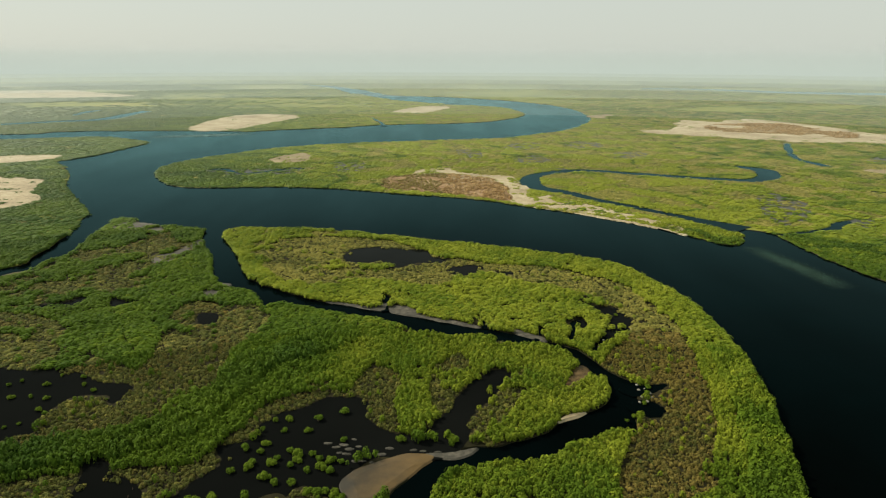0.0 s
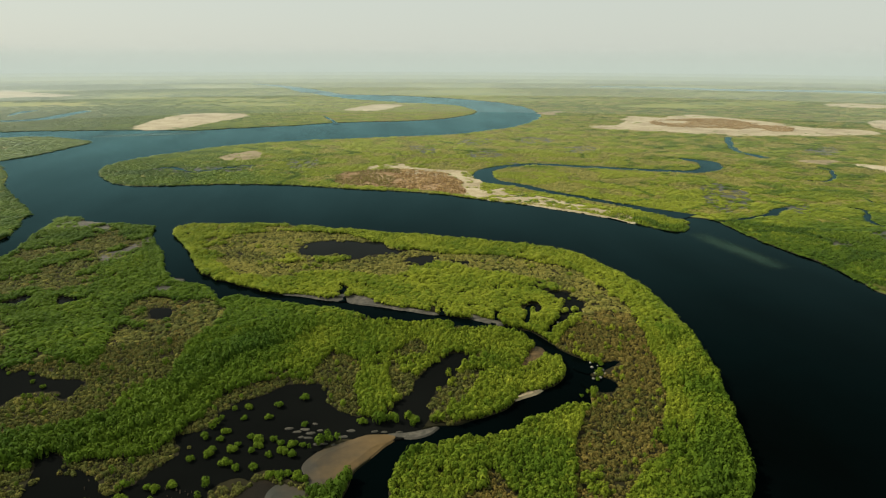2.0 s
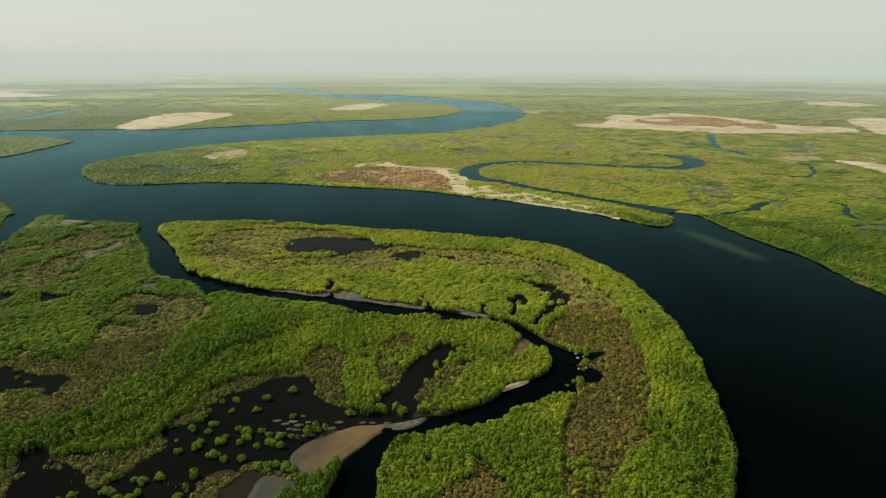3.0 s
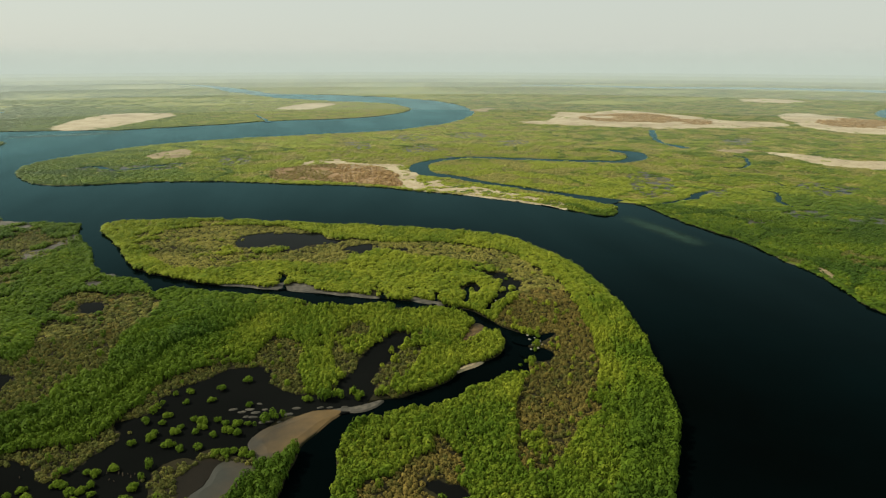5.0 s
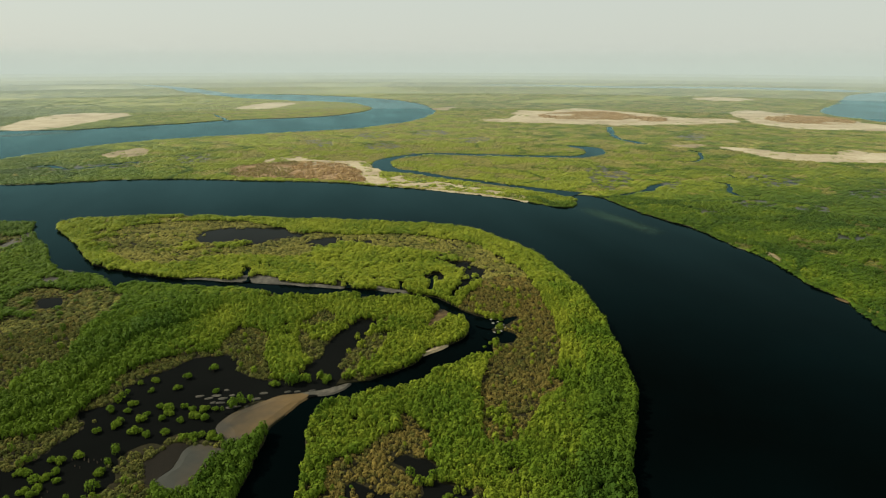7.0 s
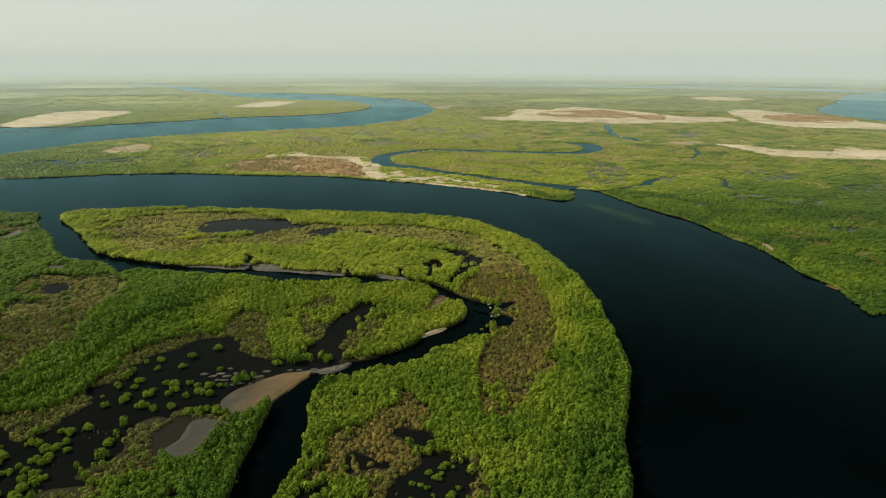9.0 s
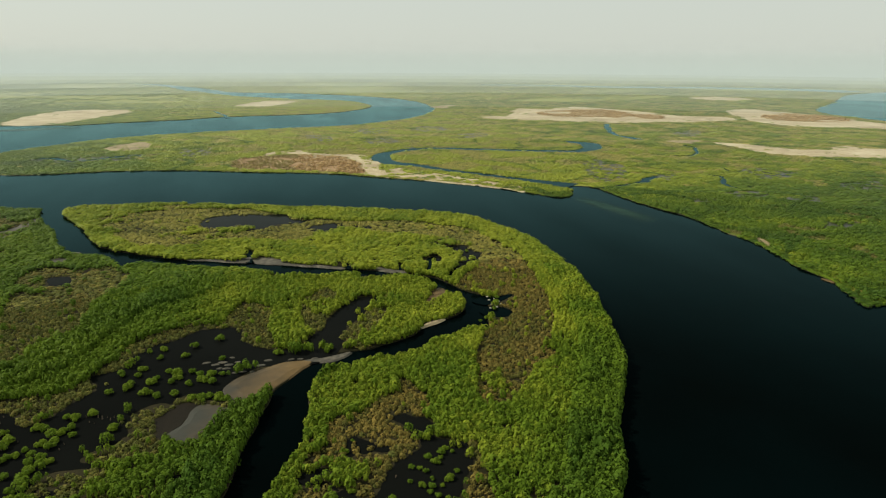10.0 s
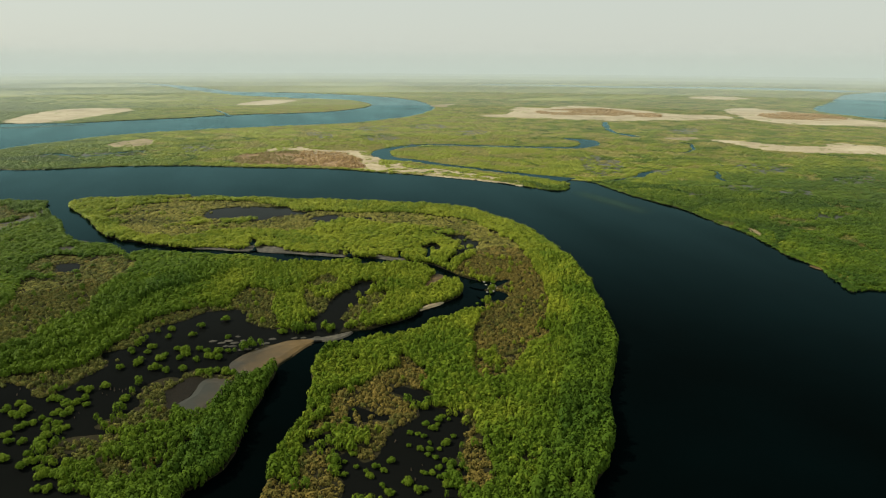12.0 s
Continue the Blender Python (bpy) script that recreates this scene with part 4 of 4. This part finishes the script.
def scatter(name, places, radius, height, tone, tufts, size, material, low=0.0, lift=0.2, grain=1.0, variants=6):
    """Many clumps as one mesh, with a tone for each clump."""
    kinds = [clump(tufts, size, 50 + k, low, lift) for k in range(variants)]
    k = len(places)
    turn = rng.uniform(0, math.tau, k)
    pick = rng.integers(0, variants, k)
    base = np.stack([a for a, _ in kinds])[pick]
    facing = np.stack([b for _, b in kinds])[pick]
    c, s = np.cos(turn)[:, None], np.sin(turn)[:, None]
    v = np.empty_like(base)
    v[..., 0] = (base[..., 0] * c - base[..., 1] * s) * radius[:, None] + places[:, :1]
    v[..., 1] = (base[..., 0] * s + base[..., 1] * c) * radius[:, None] + places[:, 1:2]
    v[..., 2] = base[..., 2] * height[:, None] + places[:, 2:3]
    nv = np.stack([facing[..., 0] * c - facing[..., 1] * s, facing[..., 0] * s + facing[..., 1] * c, facing[..., 2]], -1)
    m = v.shape[1]
    me = bpy.data.meshes.new(name)
    me.vertices.add(k * m)
    me.vertices.foreach_set("co", v.ravel())
    me.loops.add(k * m)
    me.loops.foreach_set("vertex_index", np.arange(k * m, dtype=np.int32))
    me.polygons.add(k * m // 3)
    me.polygons.foreach_set("loop_start", np.arange(0, k * m, 3, dtype=np.int32))
    at = me.attributes.new("tone", "FLOAT", "POINT")
    at.data.foreach_set("value", np.repeat(tone, m).astype(np.float32))
    at = me.attributes.new("grain", "FLOAT", "POINT")
    at.data.foreach_set("value", np.full(k * m, grain, np.float32))
    me.update(calc_edges=True)
    soften(me, nv)
    me.materials.append(material)
    return new(name, me)


def jittered(x0, x1, y0, y1, step):
    gx, gy = np.meshgrid(np.arange(x0, x1, step), np.arange(y0, y1, step))
    gx = gx + (np.arange(gx.shape[0]) % 2)[:, None] * step / 2
    p = np.stack([gx.ravel(), gy.ravel()], 1)
    return p + rng.uniform(-0.42, 0.42, p.shape) * step


def soft_noise(xy, scale, seed=0.0):
    return np.array([noise.noise(Vector((x * scale, y * scale, seed))) for x, y in xy])


SCRUBS = [ragged(smooth_line(p, 8), 3.0, 0.08) for p in (SCRUB1, SCRUB4, SCRUB5, SCRUB6, SCRUB7, SCRUB8, SCRUB9, SCRUB12, SCRUB13, SCRUB14, SCRUB15, SCRUB17, SCRUB18, SCRUB19, SCRUB20, SCRUB21)]
MIXED, TIP = [ragged(smooth_line(p, 8), 3.0, 0.08) for p in (SCRUB2,)], [ragged(smooth_line(SCRUB3, 8), 3.0, 0.08)]


def bare(xy, grow=1.0):
    """Places where nothing grows: pools, creeks and sand, with stragglers along their rims."""
    hit = np.zeros(len(xy), bool)
    stray = soft_noise(xy, 0.11, 15.0) + 0.6 * soft_noise(xy, 0.45, 16.0)
    for line in POOLS:
        hit |= inside(xy, line) | (inside(xy + (0, 1.8), line) & (xy[:, 1] < 420))
        k = np.where((xy > line.min(0) - 6).all(1) & (xy < line.max(0) + 6).all(1))[0]
        loop = np.vstack([line, line[:1]])
        hit[k] |= near_line(xy[k], loop, grow)
        rim = near_line(xy[k], loop, 2.6)
        hit[k] &= ~(rim & (stray[k] > 0.42))
    for line in SANDS:
        if line is SANDS[10]:
            # a green fringe keeps the water's edge of the narrow tail
            fringe = near_line(xy, coast, 5.0) & (xy[:, 0] > 62)
            hit |= inside(xy, line) & ~fringe & (stray < np.where(xy[:, 1] < 430, 0.08, 0.34))
            continue
        hit |= inside(xy, line) & ((stray < (0.48 if line[:, 1].mean() > 420 else 0.2)) | (xy[:, 1] < 255))
    hit |= near_line(xy, SANDS[0], 1.3) & (xy[:, 1] > 127)
    hit |= near_line(xy, SANDS[2], 2.6)
    hit |= inside(xy, RED)
    for line in THIN:
        k = np.where(inside(xy, line))[0]
        hit[k] |= soft_noise(xy[k], 0.16, 2.0) + 0.6 * soft_noise(xy[k], 0.4, 4.0) < 0.02
    for line, w in CREEKS:
        box = (xy[:, 0] > line[:, 0].min() - 40) & (xy[:, 0] < line[:, 0].max() + 40) & (xy[:, 1] > line[:, 1].min() - 40) & (xy[:, 1] < line[:, 1].max() + 40)
        k = np.where(box)[0]
        hit[k] |= near_line(xy[k], line, w + 0.5 * grow)
    return hit


def bank_row(line, step):
    """Places along a bank, a little inside its edge, where the outermost crowns overhang the water."""
    nxt = np.roll(line, -1, 0)
    d = nxt - line
    long = np.hypot(*d.T)
    turn = np.sign(0.5 * np.sum(line[:, 0] * nxt[:, 1] - line[:, 1] * nxt[:, 0]))
    out = []
    for a, v, n in zip(line, d, long):
        if n < 40 and -60 < a[1] < 440:
            for s in np.arange(rng.random() * step, n, step):
                out.append(a + v * s / n + turn * np.array((-v[1], v[0])) / n * rng.uniform(0.15, 0.7))
    return np.array(out)


EDGES = np.vstack([bank_row(LAND[key], 0.95) for key in ("island", "west", "north", "farwest")])

# belts of taller, rounder crowns
TALL = [(np.array([p for p in ISLAND_OUTER if p[1] < 235]), 11.0), (np.array(RIDGE), 7.5), (np.array(WEST_SAND), 9.0)]

# distance from, to, spacing, radius, height, tufts, tuft size, upward lean of the tufts
BANDS = ((50, 240, 0.96, 0.67, 0.95, 35, 0.35, 0.25), (240, 430, 1.4, 1.05, 0.72, 22, 0.44, 1.0), (430, 700, 2.1, 1.6, 0.7, 10, 0.62, 1.8),
         (700, 1400, 3.8, 3.1, 0.45, 7, 0.68, 3.0), (1400, 3000, 10.0, 8.0, 0.6, 6, 0.7, 4.0))
for near, far, step, rad, tall, tufts, size, lift in BANDS:
    p = jittered(-far * 0.8, far * 0.9, 0, far, step)
    if near < 400:
        p = np.vstack([p, EDGES])
    d = np.hypot(p[:, 0], p[:, 1] + 15)
    ang = np.degrees(np.arctan2(p[:, 0], p[:, 1] + 8))
    p = p[(d >= near) & (d < far) & (ang > -44) & (ang < 56) & (p[:, 1] > 56)]
    if near > 800:
        # farthest out the mangroves thin into belts
        p = p[soft_noise(p * (0.4, 1.0), 0.006, 5.0) + 0.5 * soft_noise(p, 0.03, 8.0) > -0.12]
    p = p[~bare(p, rad * 0.25)]
    for key in LAND:
        q = p[inside(p, LAND[key])]
        q = q[(rng.random(len(q)) > 0.03) & (soft_noise(q, 0.33 if near < 200 else 0.2, 50.0) > -0.52)]
        if near < 400 and len(q):
            q = q[~near_line(q, np.vstack([LAND[key], LAND[key][:1]]), 0.1)]
        if len(q) < 30:
            continue
        full, mixed, tip = np.zeros(len(q), bool), np.zeros(len(q), bool), np.zeros(len(q), bool)
        for s in SCRUBS:
            full |= inside(q, s) | (inside(q + (0, 1.8), s) & (q[:, 1] < 300))
        for s in MIXED:
            mixed |= inside(q, s)
        for s in TIP:
            tip |= inside(q, s)
        mix = soft_noise(q, 0.035) + 0.5 * soft_noise(q, 0.12, 3.0) + rng.normal(0, 0.08, len(q))
        if key == "farwest":
            dry = mix > 0.7
        elif key == "north":
            dry = mix > -0.02 + 0.5 * np.clip((480 - q[:, 1]) / 120, 0, 1) + 1.9 * np.clip(-q[:, 0] / q[:, 1], 0, 0.5)
        else:
            dry = (full & (mix > -0.55)) | (mixed & (mix > -0.42)) | (tip & (mix > 0.0)) | (mix > 0.62)
            dry ^= rng.random(len(q)) < np.where(full, 0.025, 0.01)
        for is_dry in (False, True):
            g = q[dry == is_dry]
            if is_dry and far < 500:
                g = g[rng.random(len(g)) > 0.05]
            if len(g) < 10:
                continue
            k = len(g)
            rim = np.zeros(k)
            for line, width in TALL if near < 200 and not is_dry else ():
                rim = np.maximum(rim, near_line(g, line, width))
            r = rad * (1 + 0.22 * rim) * np.clip(rng.lognormal(-0.03, 0.3, k), 0.55, 1.8) * (0.82 if is_dry else 1.0)
            h = tall * (1 + 0.45 * rim) * (0.6 if is_dry else 1.0) * (r / rad) ** 0.8 * rng.uniform(0.85, 1.2, k)
            # leaf greens by place, with lens falloff painted in towards near and outer ground
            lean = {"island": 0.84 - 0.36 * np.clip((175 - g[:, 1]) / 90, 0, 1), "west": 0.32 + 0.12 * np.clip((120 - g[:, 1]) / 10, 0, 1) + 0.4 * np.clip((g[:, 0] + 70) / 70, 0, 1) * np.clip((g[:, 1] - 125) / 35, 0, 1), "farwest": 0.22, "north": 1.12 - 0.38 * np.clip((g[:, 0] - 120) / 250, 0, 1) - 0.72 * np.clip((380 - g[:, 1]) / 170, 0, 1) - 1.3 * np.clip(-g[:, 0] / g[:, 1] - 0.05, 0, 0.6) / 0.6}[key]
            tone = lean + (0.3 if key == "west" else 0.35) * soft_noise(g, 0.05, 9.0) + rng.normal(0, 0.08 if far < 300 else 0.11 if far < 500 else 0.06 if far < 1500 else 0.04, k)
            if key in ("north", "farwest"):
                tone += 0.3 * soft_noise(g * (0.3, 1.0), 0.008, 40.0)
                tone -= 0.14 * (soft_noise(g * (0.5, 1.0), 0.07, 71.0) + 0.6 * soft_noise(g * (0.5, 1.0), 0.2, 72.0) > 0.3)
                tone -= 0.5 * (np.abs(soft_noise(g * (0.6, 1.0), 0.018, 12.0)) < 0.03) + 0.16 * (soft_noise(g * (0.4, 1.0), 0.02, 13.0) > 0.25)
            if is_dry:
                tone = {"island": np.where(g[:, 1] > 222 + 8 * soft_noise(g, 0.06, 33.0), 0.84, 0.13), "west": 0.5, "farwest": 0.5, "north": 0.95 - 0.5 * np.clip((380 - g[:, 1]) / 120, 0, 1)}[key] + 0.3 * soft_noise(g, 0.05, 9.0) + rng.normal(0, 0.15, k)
            # tall belts are greener, and shade of their slopes is painted into the tone
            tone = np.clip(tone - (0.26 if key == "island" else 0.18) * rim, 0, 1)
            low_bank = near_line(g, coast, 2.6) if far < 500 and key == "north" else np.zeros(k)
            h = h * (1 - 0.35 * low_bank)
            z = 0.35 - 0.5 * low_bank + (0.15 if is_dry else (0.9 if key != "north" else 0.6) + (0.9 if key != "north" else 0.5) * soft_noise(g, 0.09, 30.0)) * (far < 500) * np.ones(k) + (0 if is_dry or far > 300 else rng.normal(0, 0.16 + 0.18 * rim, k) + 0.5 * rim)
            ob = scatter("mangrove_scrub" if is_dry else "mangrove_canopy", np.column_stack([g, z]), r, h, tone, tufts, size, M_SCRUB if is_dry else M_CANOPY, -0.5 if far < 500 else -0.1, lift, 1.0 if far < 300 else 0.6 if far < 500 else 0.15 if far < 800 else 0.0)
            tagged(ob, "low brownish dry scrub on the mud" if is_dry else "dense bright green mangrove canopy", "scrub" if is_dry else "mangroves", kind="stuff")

g = jittered(-70, 60, 440, 600, 3.0)
g = g[inside(g, RED)]
g = g[soft_noise(g, 0.06, 61.0) + 0.6 * soft_noise(g, 0.2, 62.0) > -0.22]
for pts in (FS3R, FS4R):
    line = ragged(smooth_line(pts, 8), 9.0, 0.04)
    h = jittered(*line.min(0)[[0]], *line.max(0)[[0]], *line.min(0)[[1]], *line.max(0)[[1]], 4.0)
    h = h[inside(h, line)]
    h = h[soft_noise(h * (0.5, 1.0), 0.03, 6.0) > -0.32]
    g = np.vstack([g, h])
# towards the west the bushes are older and greyer
old = (g[:, 1] < 620) & (g[:, 0] + 9 * soft_noise(g, 0.05, 63.0) + rng.normal(0, 3, len(g)) < 0)
h, g = g[old], g[~old]
ob = scatter("grey_scrub", np.column_stack([h, np.full(len(h), 0.5)]), rng.uniform(1.2, 2.2, len(h)), rng.uniform(0.8, 1.6, len(h)), rng.uniform(0, 0.16, len(h)), 10, 0.5, M_SCRUB, lift=1.2, grain=0.6)
tagged(ob, "grey-brown dry bushes beside the rust-red ones", "scrub", kind="stuff")
ob = scatter("red_scrub", np.column_stack([g, np.full(len(g), 0.5)]), rng.uniform(1.2, 2.4, len(g)) * (1 + 0.45 * (g[:, 1] > 620)), rng.uniform(0.8, 1.8, len(g)), np.where(g[:, 1] > 620, 0.45, 0.2) + rng.uniform(0, 0.55, len(g)) * np.where(g[:, 1] > 620, 1.0, 1.8), 10, 0.5, M_RED, lift=1.2, grain=0.6)
tagged(ob, "rust-red dry bushes on bare sand", "scrub", kind="stuff")


# ---- single bushes standing in the mud ----
def bush(seed, tufts=540):
    """A mangrove bush: a few stilt-rooted stems under a lumpy crown."""
    r = np.random.default_rng(seed)
    ob = new("mangrove_bush")
    lumps = [(r.uniform(-0.95, 0.95), r.uniform(-0.95, 0.95), r.uniform(0.1, 0.6), r.uniform(0.5, 0.95)) for _ in range(6)]
    tops = [clump(tufts // 6, 0.25, seed * 9 + i, -0.35) for i in range(6)]
    v = np.concatenate([a * np.array((s, s, s * 0.95)) + (x, y, z) for (a, _), (x, y, z, s) in zip(tops, lumps)])
    me = bpy.data.meshes.new("crown")
    me.from_pydata(v.tolist(), [], [tuple(range(i, i + 3)) for i in range(0, len(v), 3)])
    at = me.attributes.new("tone", "FLOAT", "POINT")
    at.data.foreach_set("value", np.full(len(v), r.uniform(0.3, 0.58), np.float32))
    at = me.attributes.new("grain", "FLOAT", "POINT")
    at.data.foreach_set("value", np.ones(len(v), np.float32))
    soften(me, np.concatenate([b for _, b in tops]))
    me.materials.append(M_CANOPY)
    crown = new("crown", me)
    crown.parent = ob
    for x, y, z, s in lumps:
        bm = bmesh.new()
        bmesh.ops.create_cone(bm, cap_ends=True, segments=6, radius1=0.09, radius2=0.05, depth=z + 0.6, matrix=Matrix.Translation((x * 0.6, y * 0.6, (z + 0.6) / 2 - 0.6)) @ pose(0, 0, 0, x * 14, y * 14, 0))
        mesh_object("stem", bm, M_BARK, ob)
    return tagged(ob, "rounded bright green mangrove bush standing in dark mud", "bush", "bushes in the mudflat")


kinds = [bush(s) for s in range(1, 6)]
spots = BUSH1 + BUSH2 + BUSH3 + BUSH4
# smaller ones strewn over the drowned mud
for line, step in ((POOLS[5], 7.0),):
    extra = jittered(*line.min(0)[[0]], *line.max(0)[[0]], *line.min(0)[[1]], *line.max(0)[[1]], step)
    extra = extra[inside(extra, line)]
    extra = extra[soft_noise(extra, 0.13, 44.0) > -0.12]
    extra = [e for e in extra if min(math.dist(e, q) for q in spots) > 2.4]
    spots = spots + [tuple(e) for e in extra]
for i, (x, y) in enumerate(spots):
    s = rng.uniform(0.75, 1.1) if i < len(BUSH1) else rng.uniform(0.7, 1.05) if i < len(BUSH1) + len(BUSH2) else rng.uniform(0.4, 0.75)
    kind = kinds[i % 5]
    m = pose(x, y, 0.36 + 0.25 * s, 0, 0, rng.uniform(0, 360))
    kind_scale = Matrix.Diagonal((s, s, s * 1.05, 1))
    if i < 5:
        kind.matrix_basis = m @ kind_scale
    else:
        c = copy_thing(kind, m)
        c.scale = (s, s, s * 1.05)
        if i >= len(BUSH1) + len(BUSH2):
            tagged(c, "small green mangrove bush in a dark tidal pool", "bush", "bushes in the pools")


# pale stones and dead stumps at the pool's edge
bm = bmesh.new()
bmesh.ops.create_icosphere(bm, subdivisions=2, radius=0.5)
for v in bm.verts:
    v.co *= 1 + 0.35 * noise.noise(v.co * 2.3)
    v.co.z *= 0.6
stone = tagged(mesh_object("stone", bm, M_STONE), "pale weathered stone in shallow dark water", "stone", "stones at the pool")
for i, (x, y) in enumerate(STONES):
    m = pose(x, y, 0.42, 0, 0, rng.uniform(0, 360))
    if i == 0:
        stone.matrix_basis = m
    else:
        k = copy_thing(stone, m)
        k.scale = (rng.uniform(0.5, 1.2),) * 3


# dead stumps standing in the drowned mud
def stump(seed):
    """A broken stem, its top snapped off aslant."""
    r = random.Random(seed)
    bm = bmesh.new()
    rows = []
    for z, w in ((-0.3, 0.2), (0.15, 0.15), (0.4, 0.13), (0.62, 0.1)):
        rows.append([bm.verts.new((w * math.cos(a) + 0.1 * z, w * math.sin(a), z + (0.22 * math.cos(a) + r.uniform(-0.06, 0.06) if z > 0.5 else 0))) for a in np.linspace(0, math.tau, 8)[:-1]])
    for low, high in zip(rows[:-1], rows[1:]):
        for i in range(7):
            j = (i + 1) % 7
            bm.faces.new((low[i], low[j], high[j], high[i]))
    bm.faces.new(rows[-1])
    return tagged(mesh_object("tree_stump", bm, M_BARK), "short dead mangrove stump in dark mud", "tree stump", "stumps in the mud")


snags = [stump(s) for s in (3, 8)]
for i, (x, y) in enumerate(STUMPS):
    m = pose(x, y, 0.38, rng.uniform(-12, 12), 0, rng.uniform(0, 360))
    if i < 2:
        snags[i].matrix_basis = m
    else:
        copy_thing(snags[i % 2], m).scale = (rng.uniform(0.5, 0.8),) * 3
